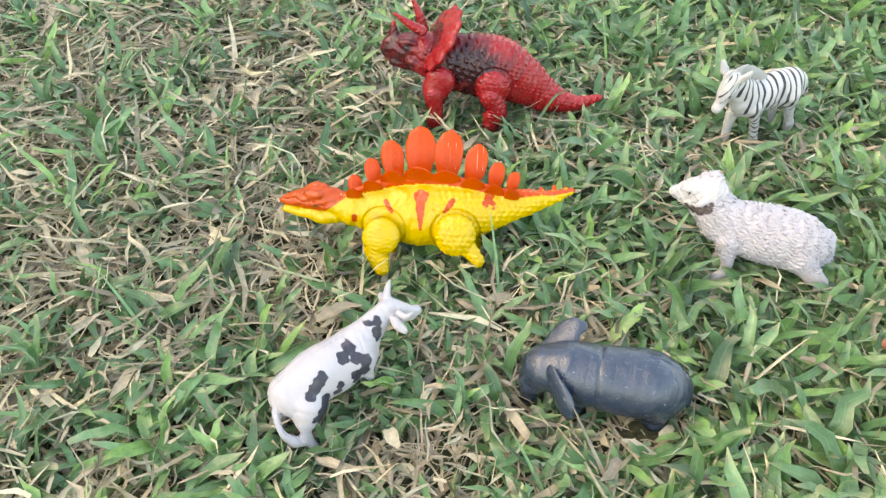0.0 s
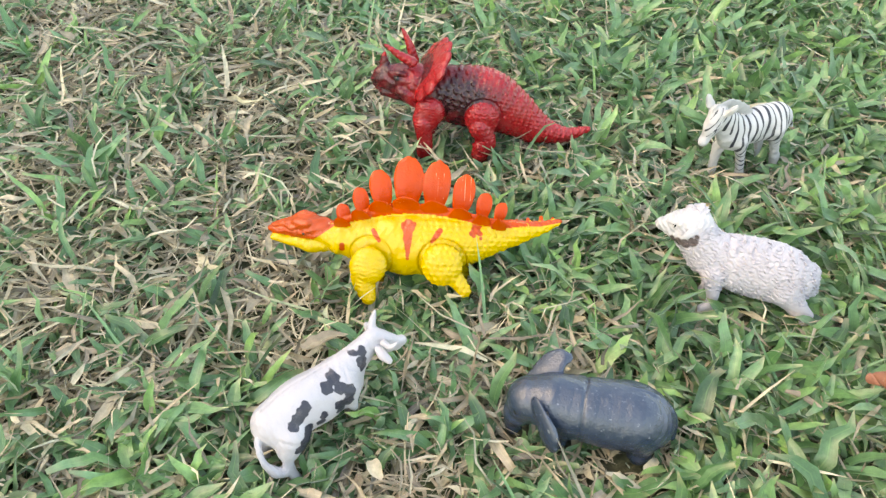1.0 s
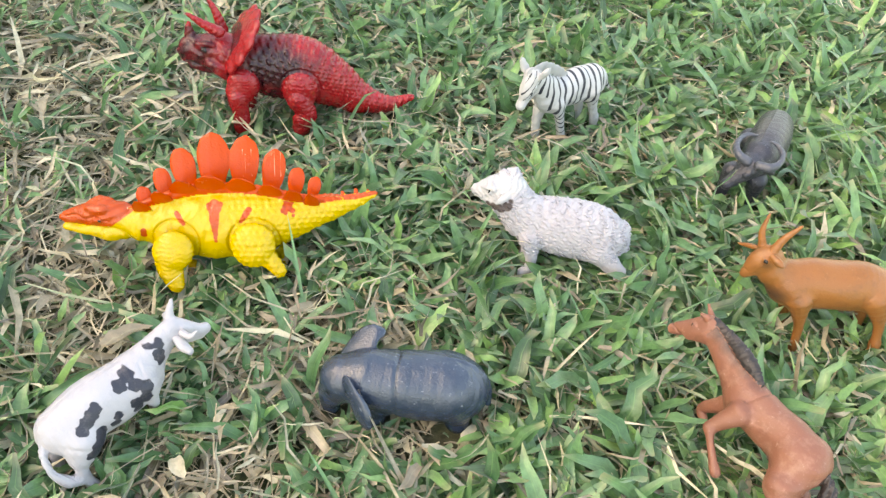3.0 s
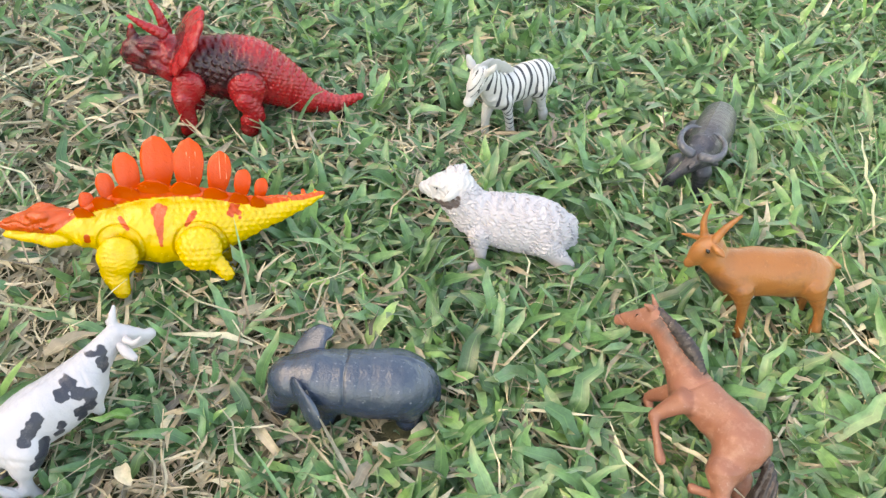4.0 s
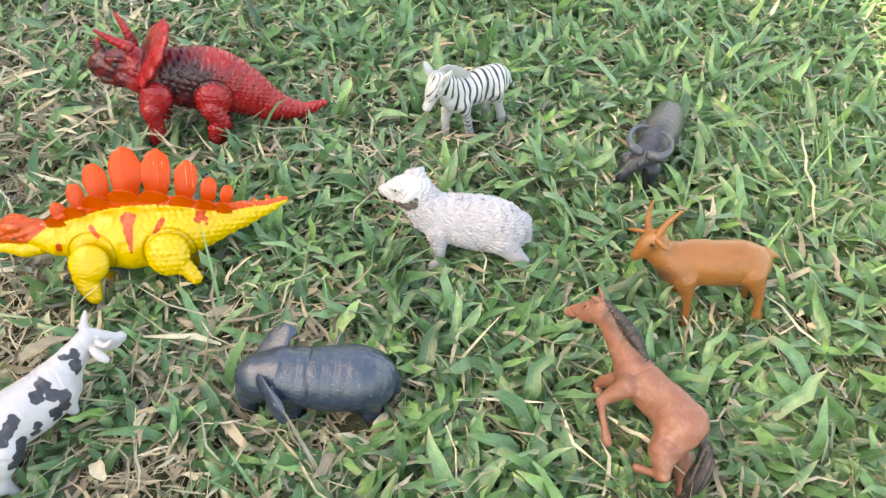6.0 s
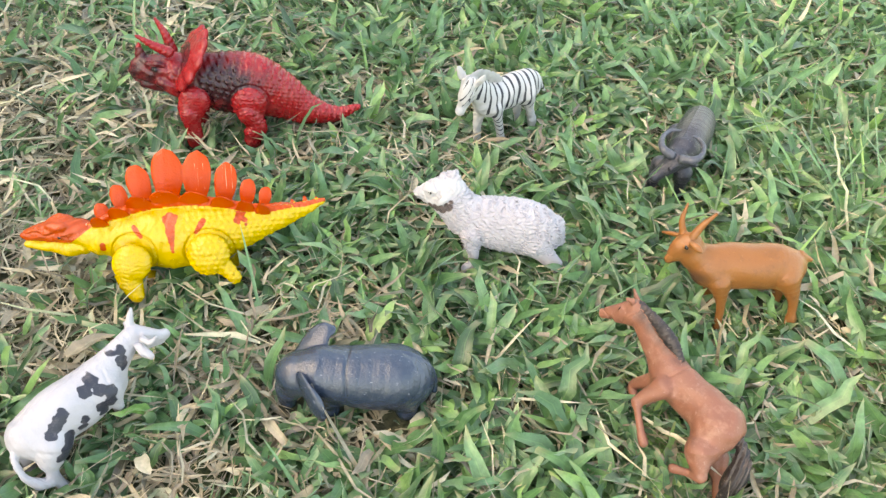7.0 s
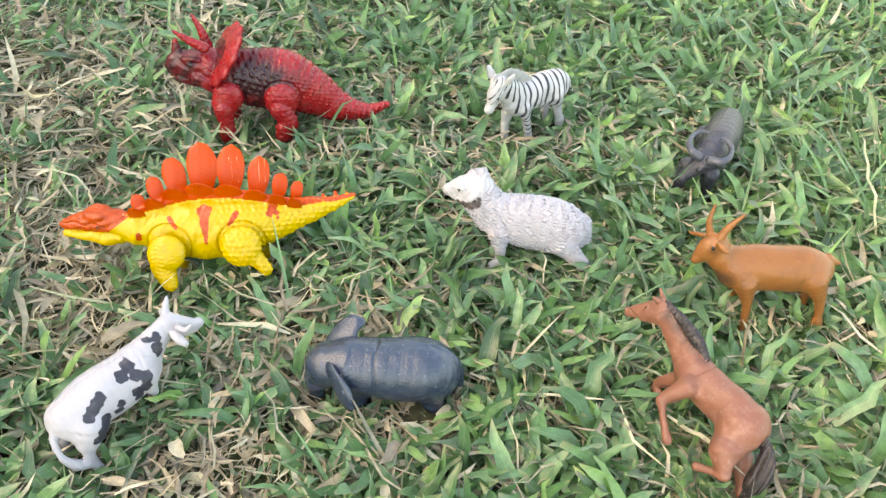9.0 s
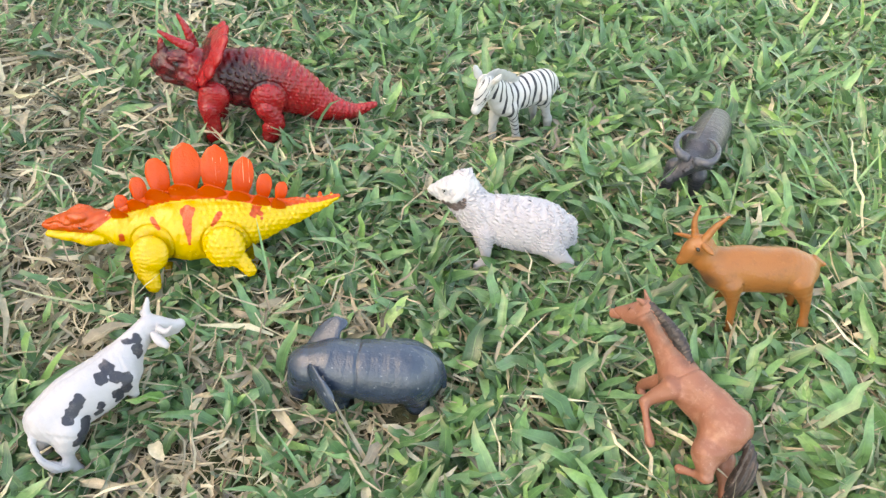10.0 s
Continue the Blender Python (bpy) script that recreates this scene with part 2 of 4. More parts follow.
    def skin(self, field, owner, parts, low, h, mats, paint, labels):
        inside = field < 0
        count = sum(inside[i:inside.shape[0] - 1 + i, j:inside.shape[1] - 1 + j, k:inside.shape[2] - 1 + k].astype(np.int8)
                    for i in (0, 1) for j in (0, 1) for k in (0, 1))
        cells = np.argwhere((count > 0) & (count < 8))
        index = np.full(count.shape, -1, np.int32)
        index[tuple(cells.T)] = np.arange(len(cells))
        corner = {(i, j, k): field[cells[:, 0] + i, cells[:, 1] + j, cells[:, 2] + k] for i in (0, 1) for j in (0, 1) for k in (0, 1)}
        total, hits = np.zeros((len(cells), 3)), np.zeros(len(cells))
        for a in corner:
            for axis in range(3):
                if a[axis] == 0:
                    b = tuple(a[i] + (i == axis) for i in range(3))
                    va, vb = corner[a], corner[b]
                    cross = (va < 0) != (vb < 0)
                    t = np.where(cross, va / np.where(cross, va - vb, 1), 0)
                    spot = np.array(a, float)[None] + t[:, None] * np.eye(3)[axis]
                    total += spot * cross[:, None]
                    hits += cross
        verts = (cells + total / hits[:, None]) * h + low
        slope = np.stack([sum((1 if c[axis] else -1) * v for c, v in corner.items()) for axis in range(3)], -1)
        slope /= np.linalg.norm(slope, axis=1, keepdims=True) + 1e-9
        quads = []
        for axis in range(3):
            one = np.array([int(i == axis) for i in range(3)])
            n = np.array(inside.shape) - one
            a = inside[:n[0], :n[1], :n[2]]
            b = inside[one[0]:, one[1]:, one[2]:]
            e = np.argwhere(a != b)
            e = e[(e > 0).all(1) & (e < np.array(count.shape)).all(1)]
            u, v = (axis + 1) % 3, (axis + 2) % 3
            du, dv = np.eye(3, dtype=int)[u], np.eye(3, dtype=int)[v]
            q = np.stack([index[tuple((e - o).T)] for o in (du + dv, dv, np.zeros(3, int), du)], 1)
            turn = ~inside[tuple(e.T)]
            q[turn] = q[turn][:, ::-1]
            quads.append(q[(q >= 0).all(1)])
        quads = np.concatenate(quads)
        belongs = owner[tuple(cells.T)][quads[:, 0]]
        value = paint(verts, np.array(parts)[owner[tuple(cells.T)]]) if paint else None
        made = {}
        order = sorted(range(len(parts)), key=lambda n: parts[n].rstrip("0123456789") in BEARER)
        for n in order:
            part, q = parts[n], quads[belongs == n]
            if not len(q):
                continue
            used, flat_q = np.unique(q, return_inverse=True)
            kind = part.rstrip("0123456789")
            mat = mats.get(part) or mats.get(kind) or mats[""]
            me = plain_mesh(kind, (verts[used] / 1000).tolist(), flat_q.reshape(-1, 4).tolist(), mat)
            if value is not None:
                me.attributes.new("paint", "FLOAT", "POINT").data.foreach_set("value", value[used].astype(np.float32))
            me.normals_split_custom_set_from_vertices(slope[used].tolist())
            made[part] = tagged(new(kind, me), labels.get(kind, ""))
            made[part].parent = made.get(BEARER.get(kind), self.root)


def named(part, kind):
    """Which of the parts are of that kind, such as leg1 to leg4."""
    return np.isin(part, [kind + str(n) for n in range(1, 24)])


def ripples(p, *waves):
    """A sum of sine ripples; each wave is (amount, period, lean x, lean y, lean z)."""
    out = np.zeros(len(p))
    for amount, period, *lean in waves:
        out += amount * np.sin((p @ np.array(lean)) * 2 * math.pi / period)
    return out


def dots(x, z, pitch, radius):
    """Round bumps, 0 to 1 high, in staggered rows."""
    row = np.round(z / (pitch * 0.87))
    dx = (x + 0.5 * pitch * (row % 2) + 0.15 * pitch * np.sin(row * 2.3)) % pitch - pitch / 2
    dz = z - row * pitch * 0.87
    return np.clip(1 - (dx * dx + dz * dz) / radius ** 2, 0, 1)


def spread(p, spots, side=1.0):
    """How far inside the nearest of some round spots (x, y, z, radius) each place lies, in mm."""
    best = np.full(len(p), -9.0)
    for x, y, z, r in spots:
        best = np.maximum(best, r - np.linalg.norm((p - np.array([x, y, z])) * np.array([1, side, 1]), axis=1))
    return best


EYE_BLACK = moulded("eye_paint", (0.012, 0.011, 0.012), rough=0.25, dirty=0.0)
TOYS = []

# toy triceratops
t = Toy("toy_triceratops", "red plastic toy dinosaur with three horns, dark back, standing on grass", pose(0.0, 0.464, 0.002, 8, 0, 180))
t.chain("eye1", (48.4, 9.2, 53.0, 1.4), flat=1, k=.3)
t.chain("body", (20.7, 0.0, 44.0, 16.2), (9.6, 0.0, 39.4, 20.8), (-10.0, 0.0, 37.4, 22.2), (-28.0, 0.0, 29.4, 17.8), (-46.4, 0.0, 18.0, 11.4), flat=0.74)
t.chain("tail", (-46.4, 0.0, 17.0, 11.2), (-67.9, 0.0, 12.0, 5.9), (-85.5, 0.0, 17.3, 2.1), flat=0.9)
t.chain("neck", (20.7, 0.0, 43.0, 15.1), (35.7, 0.0, 46.5, 12.6), flat=1.0)
t.chain("head", (38.3, 0.0, 48.0, 13.4), (50.0, 0.0, 49.0, 11.2), (58.5, 0.0, 50.0, 8.6), flat=0.85)
t.chain("head", (59.0, 0.0, 51.0, 7.0), (64.0, 0.0, 49.5, 4.2), (64.8, 0.0, 45.0, 2.6), (63.2, 0.0, 41.6, 1.4), flat=0.8, k=1)
t.chain("head", (53.0, 6.4, 56.0, 1.4), (48.0, 8.6, 57.0, 1.5), (43.0, 9.0, 56.0, 1.5), k=1.6)
t.chain("head", (47.0, 8.6, 45.0, 3.6), (41.0, 10.0, 41.0, 4.4), (37.0, 10.0, 36.0, 3.0), k=1.2)
t.chain("jaw", (42.6, 0.0, 38.6, 7.0), (58.5, 0.0, 40.2, 4.4), flat=0.8, k=.8)
t.chain("nose_horn", (58.0, 0.0, 57.0, 4.4), (58.6, 0.0, 63.0, 2.8), (58.2, 0.0, 68.0, 1.0), flat=0.7, k=1)
t.chain("frill", (26.6, 2.0, 57.4, 23.6), flat=0.2, k=1.5, axis=(.8,.2,.56))
t.chain("horn1", (38.6, 8.0, 64.9, 3.8), (47.5, 9.0, 70.5, 2.6), (56.1, 10.0, 77.1, 1.1), flat=1, k=1)
t.chain("horn2", (39.1, -8.0, 59.7, 3.9), (41.8, -9.0, 70.3, 2.7), (46.5, -10.0, 80.3, 1.2), flat=1, k=1)
t.chain("leg1", (26.0, 15.0, 32.3, 10.6), (28.4, 16.0, 27.6, 9.5), flat=0.55, k=.4)
t.chain("leg1", (30.2, 18.0, 23.9, 6.7), (28.8, 18.0, 10.5, 5.2), (28.6, 19.0, 5.1, 5.2), flat=0.8, k=1)
t.chain("leg3", (-10.2, 15.0, 30.0, 11.9), (-10.1, 15.0, 28.3, 11.6), flat=0.55, k=.4)
t.chain("leg3", (-9.0, 18.0, 23.2, 7.6), (-14.9, 18.0, 12.8, 6.1), (-10.6, 19.0, 8.9, 6.1), flat=0.8, k=1)
t.chain("leg1", (28.8, 18, 10, 5.2), (29.5, 18, 3, 5.6), flat=0.9, k=1)
t.chain("leg2", (25, -14, 31, 10), (27, -15, 14, 6), (29, -15, 3, 5.6), flat=0.8)
t.chain("leg3", (-13, 18, 12, 6), (-10, 18, 3, 6), flat=0.9, k=1)
t.chain("leg4", (-10, -14, 29, 11), (-14, -15, 13, 6), (-10, -15, 3, 6), flat=0.8)


RED = moulded("red_paint", (0.33, 0.008, 0.012), (0.03, 0.005, 0.009), edge=(0.1, 1.0), rough=0.25, dirty=0.1, worn=(0.65, 0.2, 0.18), wear=0.25, scales=330.0)


def tri_detail(p, part):
    x, y, z = p.T
    along = z - 0.3 * x
    upper = 0.75 * dots(x, along, 5.2, 1.9) * (x > -6)
    tail = (0.42 + 0.2 * np.sin(x * 0.7 + z * 1.1)) * dots(x * 1.02 + 0.4 * np.sin(z * 0.8), along, 3.1, 1.15) * (x <= -6)
    rings = 0.3 * np.clip(np.sin(x * 1.5 + z * 0.35), -0.2, 1) * (x < 2) * (z > 26 + 0.35 * x)
    folds = 0.2 * np.sin((z + 0.3 * x + 1.1 * np.sin(x * 0.55 + y * 0.4)) * 3.0) * (0.6 + 0.4 * np.sin(x * 0.9 + z * 0.35))
    warts = 0.45 * dots(x, z, 4.1, 1.2) * (x < 5)
    mouth = -0.9 * np.exp(-((z - 43.5 + 0.18 * (66 - x) + 0.6 * np.sin(x * 0.5)) / 0.7) ** 2) * (x > 47)
    brow = 0.8 * np.exp(-(((x - 50) / 4) ** 2 + ((z - 54) / 1.6) ** 2)) + 0.3 * np.sin(z * 0.9 + 1.5 * np.sin(x * 0.4))
    leg = named(part, "leg")
    out = np.where(leg, folds + warts, upper + tail + rings)
    out = np.where(np.isin(part, ["head", "jaw"]), mouth + brow, out)
    out = np.where(np.isin(part, ["horn1", "horn2", "frill", "nose_horn"]), 0.15 * np.sin(z * 1.6 + x), out)
    around = np.arctan2(y - 2, 0.8 * (z - 57.4) - 0.56 * (x - 26.6))
    out = np.where((part == "frill") & (np.linalg.norm(p - np.array([26.6, 2, 57.4]), axis=1) > 17), 0.55 * np.cos(11 * around + 0.7 * np.sin(3 * around)), out)
    sockets = np.minimum(np.abs(np.hypot(x - 26.5, z - 31) - 12), np.abs(np.hypot(x + 10.5, z - 30) - 13.2))
    out = np.where((part == "body") & (y > 0), out - 1.0 * np.exp(-(sockets / 0.8) ** 2), out)
    return np.where(named(part, "eye"), 0, out)


def tri_paint(p, part):
    x, y, z = p.T
    back = 1.25 * np.exp(-(((x - 6) / 30) ** 2 + ((z - 44) / 19) ** 2)) - 0.5 * np.exp(-(((x + 16) / 9) ** 2 + ((z - 58) / 8) ** 2))
    side = 0.85 * np.exp(-(((x - 7) / 17) ** 2 + ((z - 24) / 13) ** 2))
    face = 0.8 / (1 + np.exp(-(x - 40) / 3)) * (z < 66)
    value = np.maximum(np.maximum(back, side), face) + 0.1 * np.sin(x * 0.5 + z * 0.4)
    return np.where(named(part, "leg"), 0.15, np.where(part == "frill", np.where((np.linalg.norm(p - np.array([29, 2, 54]), axis=1) < 14.5) & (0.8 * (x - 26.6) + 0.56 * (z - 57.4) > 1.5), 0.7, 0.12), value))


t.build({"": RED, "eye": EYE_BLACK}, tri_detail, tri_paint, {"frill": "dark red neck frill", "eye": "black painted eye"})
TOYS.append(t)

# toy stegosaurus
t = Toy("toy_stegosaurus", "yellow plastic toy dinosaur with orange back plates, tilted on the grass", pose(-0.02, 0.314, 0.004, 35, 0, 180))
t.chain("eye1", (67.7, 6.2, 32.6, 0.8), flat=1, k=.3)
t.chain("body", (47.7, 0.0, 31.6, 9.2), (29.3, 0.0, 30.0, 15.6), (8.3, 0.0, 30.3, 19.4), (-13.0, 0.0, 32.0, 18.1), (-32.9, 0.0, 34.7, 12.1), (-53.1, 0.0, 38.9, 6.8), flat=0.68)
t.chain("tail", (-53.1, 0.0, 38.9, 6.8), (-66.6, 0.0, 42.2, 4.1), (-77.5, 0.0, 46.3, 1.7), flat=0.75)
t.chain("neck", (47.7, 0.0, 31.0, 10.2), (57.1, 0.0, 33.0, 7.4), flat=0.85, k=1.2)
t.chain("head", (56.9, 0.0, 34.4, 7.6), (67.4, 0.0, 36.0, 7.8), (79.2, 0.0, 35.6, 5.4), (87.3, 0.0, 34.6, 3.2), flat=0.85, k=1)
t.chain("crest", (66.6, 0.0, 41.0, 4.2), (69.6, 0.0, 42.4, 3.4), (73.0, 0.0, 41.0, 2.2), flat=0.7)
t.chain("jaw", (57.5, 0.0, 26.4, 5.0), (66.0, 0.0, 25.8, 4.6), (76.0, 0.0, 27.4, 3.2), (87.0, 0.0, 29.0, 2.0), flat=0.95, k=.9)
t.chain("head", (66.0, 5.0, 38.5, 3.0), (73.0, 4.6, 38.8, 2.2), k=1)
# the far row of upright plates (foot x, z; tip x, z; half width) and the near row that leans out over the flank
ROW = [(45.8, 39.7, 48.6, 50.2, 4.4), (35.5, 47.0, 38.9, 60.8, 5.0), (23.8, 52.0, 28.0, 71.9, 6.8), (9.6, 54.0, 9.6, 80.7, 8.7),
       (-6.1, 53.0, -8.2, 79.4, 8.0), (-21.1, 50.0, -24.7, 72.2, 6.5), (-33.6, 47.5, -36.2, 61.3, 4.8), (-43.2, 45.3, -46.1, 56.3, 3.8)]
for n, (fx, fz, px, pz, r) in enumerate(ROW, 1):
    rows = [(fx + (px - fx) * s, -4.0, fz + (pz - fz) * s, r * w) for s, w in ((-0.25, 0.7), (0.0, 0.76), (0.25, 0.94), (0.48, 1.03), (0.64, 0.9), (0.77, 0.58), (0.9, 0.25), (0.97, 0.1))]
    t.chain("plate%d" % n, *rows, flat=0.15 + 0.35 / r, k=.4)
    wide, low = r * 0.86 + 1.2, 3.6 if n == 1 else 5.8
    t.chain("plate%d" % (n + 11), (fx, 3.5, fz - low, wide * 0.8), (fx - 0.4, 8.0, fz - low + 3.4, wide), (fx, 12.0, fz - low + 6.4, wide * 0.62), (fx + 0.6, 14.5, fz - low + 8.2, wide * 0.2), flat=0.2, k=.5, axis=(0, -0.6, 0.8))
t.chain("ridge1", (52.0, 3.0, 38.0, 2.3), (33.0, 5.0, 45.5, 3.2), (14.0, 6.0, 50.0, 3.4), (-12.0, 6.0, 49.0, 3.4), (-40.0, 5.0, 44.0, 2.6), (-60.0, 2.5, 42.9, 1.7), flat=0.6, k=1)
t.chain("plate9", (-61.6, 0.0, 43.0, 2.0), (-59.8, 0.0, 47.2, 1.3), flat=0.3, k=.5)
t.chain("plate10", (-68.3, 0.0, 44.2, 2.0), (-67.5, 0.0, 48.3, 1.4), flat=0.3, k=.5)
t.chain("plate11", (-74.1, 0.0, 45.4, 2.0), (-73.9, 0.0, 48.8, 1.0), flat=0.3, k=.5)
t.chain("leg1", (28.3, 16.0, 18.6, 10.4), (29.0, 16.0, 17.6, 10.4), flat=0.45, k=.4)
t.chain("leg1", (31.6, 14.0, 11.0, 7.2), (30.6, 14.0, 6.0, 6.4), (28.2, 14.5, -0.5, 4.4), flat=0.7, k=.5)
t.chain("leg3", (-12.7, 15.0, 21.1, 11.7), (-12.9, 15.0, 20.1, 11.4), flat=0.5, k=.4)
t.chain("leg3", (-17.0, 14.0, 15.5, 6.0), (-22.0, 14.5, 11.5, 4.6), (-26.0, 15.0, 6.5, 3.8), flat=0.7, k=.5)
t.chain("leg2", (28, -14, 22, 10), (29, -15, 8, 6.5), (27, -15, 3, 5), flat=0.7)
t.chain("leg4", (-13, -14, 21, 11), (-22, -15, 9, 6), (-23, -15, 3, 5), flat=0.7)


YELLOW = moulded("yellow_paint", (0.60, 0.385, 0.003), (0.48, 0.055, 0.002), edge=(0.44, 0.56), rough=0.24, dirty=0.08, dirt=(0.36, 0.2, 0.02), gloss=0.5, scales=260.0)
ORANGE = moulded("orange_paint", (0.54, 0.055, 0.001), (0.75, 0.4, 0.2), edge=(0.46, 0.56), rough=0.22, dirty=0.12, dirt=(0.3, 0.03, 0.002), worn=(0.75, 0.25, 0.08), wear=0.1, gloss=0.32)


def steg_detail(p, part):
    x, y, z = p.T
    folds = 0.13 * np.sin((0.45 * z + x) * 1.5 + 1.4 * np.sin(z * 0.35)) * (0.5 + 0.5 * np.sin(x * 0.31 + z * 0.4)) + 0.35 * np.sin(x * 0.42 + 0.9 * np.sin(z * 0.21)) * np.sin(z * 0.33 + 0.6)
    knobs = 0.45 * dots(x, z, 3.6, 1.4)
    leg = named(part, "leg")
    flat_part = named(part, "plate")
    face = -0.8 * np.exp(-((z - 34.6 - 0.12 * (x - 75) + 0.8 * np.sin(x * 0.6)) / 0.6) ** 2) * (x > 64) + 0.25 * np.sin(z * 1.3 + 0.5 * x)
    out = np.where(x < 0, knobs + 0.4 * folds, folds)
    out = np.where(leg, 0.17 * np.sin((z + 0.7 * np.sin(x * 0.7 + y * 0.3)) * 2.6 + 0.3 * x) * (0.6 + 0.4 * np.sin(x * 1.1 + z * 0.4)) * (x > 0) + knobs * (x < 0), out)
    out = np.where(flat_part, 0.07 * np.sin(x * 1.3), np.where(part == "head", face, out))
    sockets = np.minimum(np.abs(np.hypot(x - 28.5, z - 21.5) - 12.3), np.abs(np.hypot(x + 12.8, z - 21) - 13.4))
    out = np.where((part == "body") & (y > 0), out - 1.1 * np.exp(-(sockets / 0.6) ** 2), out)
    return np.where(named(part, "eye"), 0, out)


def steg_paint(p, part):
    x, y, z = p.T
    line = np.interp(x, [-78, -67, -41, -15, 10, 25, 41, 50, 56, 64, 90], [46, 43.5, 43, 48.0, 49.0, 46.5, 41, 38.5, 34, 28.5, 31])
    top = np.where(part == "jaw", -9.0, z - line)
    spots = spread(p, [(10.2, 13.0, 41.6, 1.6), (9.1, 13.0, 40.6, 2.3), (7.4, 13.0, 42.2, 2.6), (6.0, 13.0, 40.2, 2.6), (4.3, 13.0, 42.1, 1.6), (7.3, 13.0, 38.3, 2.9), (7.2, 13.0, 36.3, 2.7), (7.3, 13.0, 34.3, 2.6), (7.1, 13.0, 32.4, 2.3), (7.0, 13.0, 30.4, 1.9), (7.1, 13.0, 28.4, 1.6), (6.9, 13.0, 26.4, 1.4), (7.1, 13.0, 24.5, 1.2), (6.9, 13.0, 22.5, 1.0), (27.1, 13.0, 37.3, 1.4), (26.3, 13.0, 35.9, 1.6), (25.4, 13.0, 34.6, 1.6), (24.6, 13.0, 33.3, 1.4), (23.5, 13.0, 31.9, 1.1), (-10.7, 13.0, 39.3, 1.6), (-9.6, 13.0, 37.7, 1.8), (-8.6, 13.0, 36.1, 1.6), (-7.5, 13.0, 34.5, 1.4), (-6.5, 13.0, 33.2, 1.1), (-31.3, 13.0, 43.0, 2.9), (-30.5, 13.0, 40.4, 2.6), (-28.5, 13.0, 38.5, 1.6), (-33.3, 13.0, 38.3, 1.6), (-33.8, 13.0, 35.7, 1.1), (-29.7, 13.0, 37.1, 1.3), (45.3, 13.0, 27.4, 1.8), (45.4, 13.0, 25.5, 1.8)], 0.12)
    marks = 0.5 + 0.4 * np.maximum(top, np.where(y > 0, spots + 0.08 * np.sin(x * 1.9 + z * 0.8), -9))
    streak = np.full(len(p), 9.0)
    for centre in (-9.0, -24.5, 10.0):
        for gap in (-2.2, 1.2, 3.0):
            streak = np.minimum(streak, np.abs(x - centre - gap * (1 - ((z - 62) / 22) ** 2)))
    lines = 0.5 + 0.8 * (0.16 - streak) - 0.4 * (np.abs(z - 63) > 8) - 0.35 * (x > 0)
    return np.where(named(part, "plate"), np.where((y > -5) & (y < 2), lines, 0.0), np.where(named(part, "ridge"), 0.0, marks))


t.build({"": YELLOW, "plate": ORANGE, "ridge": ORANGE, "eye": EYE_BLACK}, steg_detail, steg_paint, {"plate": "glossy orange back plate", "ridge": "orange ridge along the back", "eye": "black painted eye"})
TOYS.append(t)

# toy sheep
t = Toy("toy_sheep", "white plastic toy sheep with moulded curly wool, leaning on grass", pose(0.165, 0.319, 0.002, 20, 0, 172))
t.chain("eye1", (45.4, 6.6, 47.0, 0.7), flat=1, k=.3)
t.chain("head", (47.0, 5.4, 48.6, 1.4), (43.6, 6.8, 49.0, 1.5), k=.6)
t.chain("body", (23.8, 0.0, 31.1, 11.8), (5.9, 0.0, 27.8, 16.4), (-13.8, 0.0, 25.4, 17.2), (-22.9, 0.0, 23.0, 14.1), flat=0.85)
t.chain("neck", (23.9, 0.0, 32.3, 12.9), (32.4, 0.0, 41.0, 11.7), flat=0.9)
t.chain("head", (34.9, 0.0, 46.4, 10.6), (42.5, 0.0, 46.2, 7.9), (48.6, 0.0, 45.1, 5.2), (52.7, 0.0, 45.1, 3.1), flat=0.9)
t.chain("tuft", (33.0, 0.0, 54.9, 4.8), (37.0, 0.0, 54.3, 4.4), flat=0.9, k=1)
t.chain("ear1", (36.4, 9.4, 45.8, 2.2), (39.0, 11.0, 44.0, 2.0), (41.0, 11.2, 42.6, 1.2), flat=0.6, k=1.0)
t.chain("head", (35.5, 4.0, 41.5, 6.0), (41.0, 3.6, 41.0, 4.6), (46.5, 2.4, 42.0, 3.0), k=1.5)
t.chain("ear2", (31.3, -10.0, 49.1, 2.8), (30.1, -15.0, 54.1, 1.4), flat=0.7, k=.8)
t.chain("leg1", (20.5, 9.0, 21.3, 5.9), (17.6, 9.0, 9.9, 3.5), (18.0, 9.0, 3.2, 2.8), flat=0.9, k=3.5)
t.chain("leg1", (17.9, 9.0, 2.5, 3.2), (21.5, 9.0, -0.2, 3.2), flat=0.9, k=1)
t.chain("leg3", (-19.9, 9.0, 17.7, 8.3), (-28.9, 9.0, 9.0, 4.6), flat=0.8, k=3.5)
t.chain("leg3", (-28.9, 9.0, 9.0, 4.2), (-34.6, 9.0, 6.2, 3.2), flat=0.9, k=3.5)
t.chain("tail", (-32.7, 0.0, 28.7, 4.9), (-36.2, 0.0, 17.3, 3.2), flat=0.8)
t.chain("leg2", (20, -9, 20, 6), (18, -9, 9, 3.5), (20, -9, 3, 3.2), flat=0.9, k=3)
t.chain("leg4", (-20, -9, 18, 8), (-28, -9, 9, 4.2), (-29, -9, 3, 3.2), flat=0.9, k=3)
t.chain("leg3", (-34, 9, 5.5, 3.2), (-34, 9, 2, 3), flat=0.9, k=1)


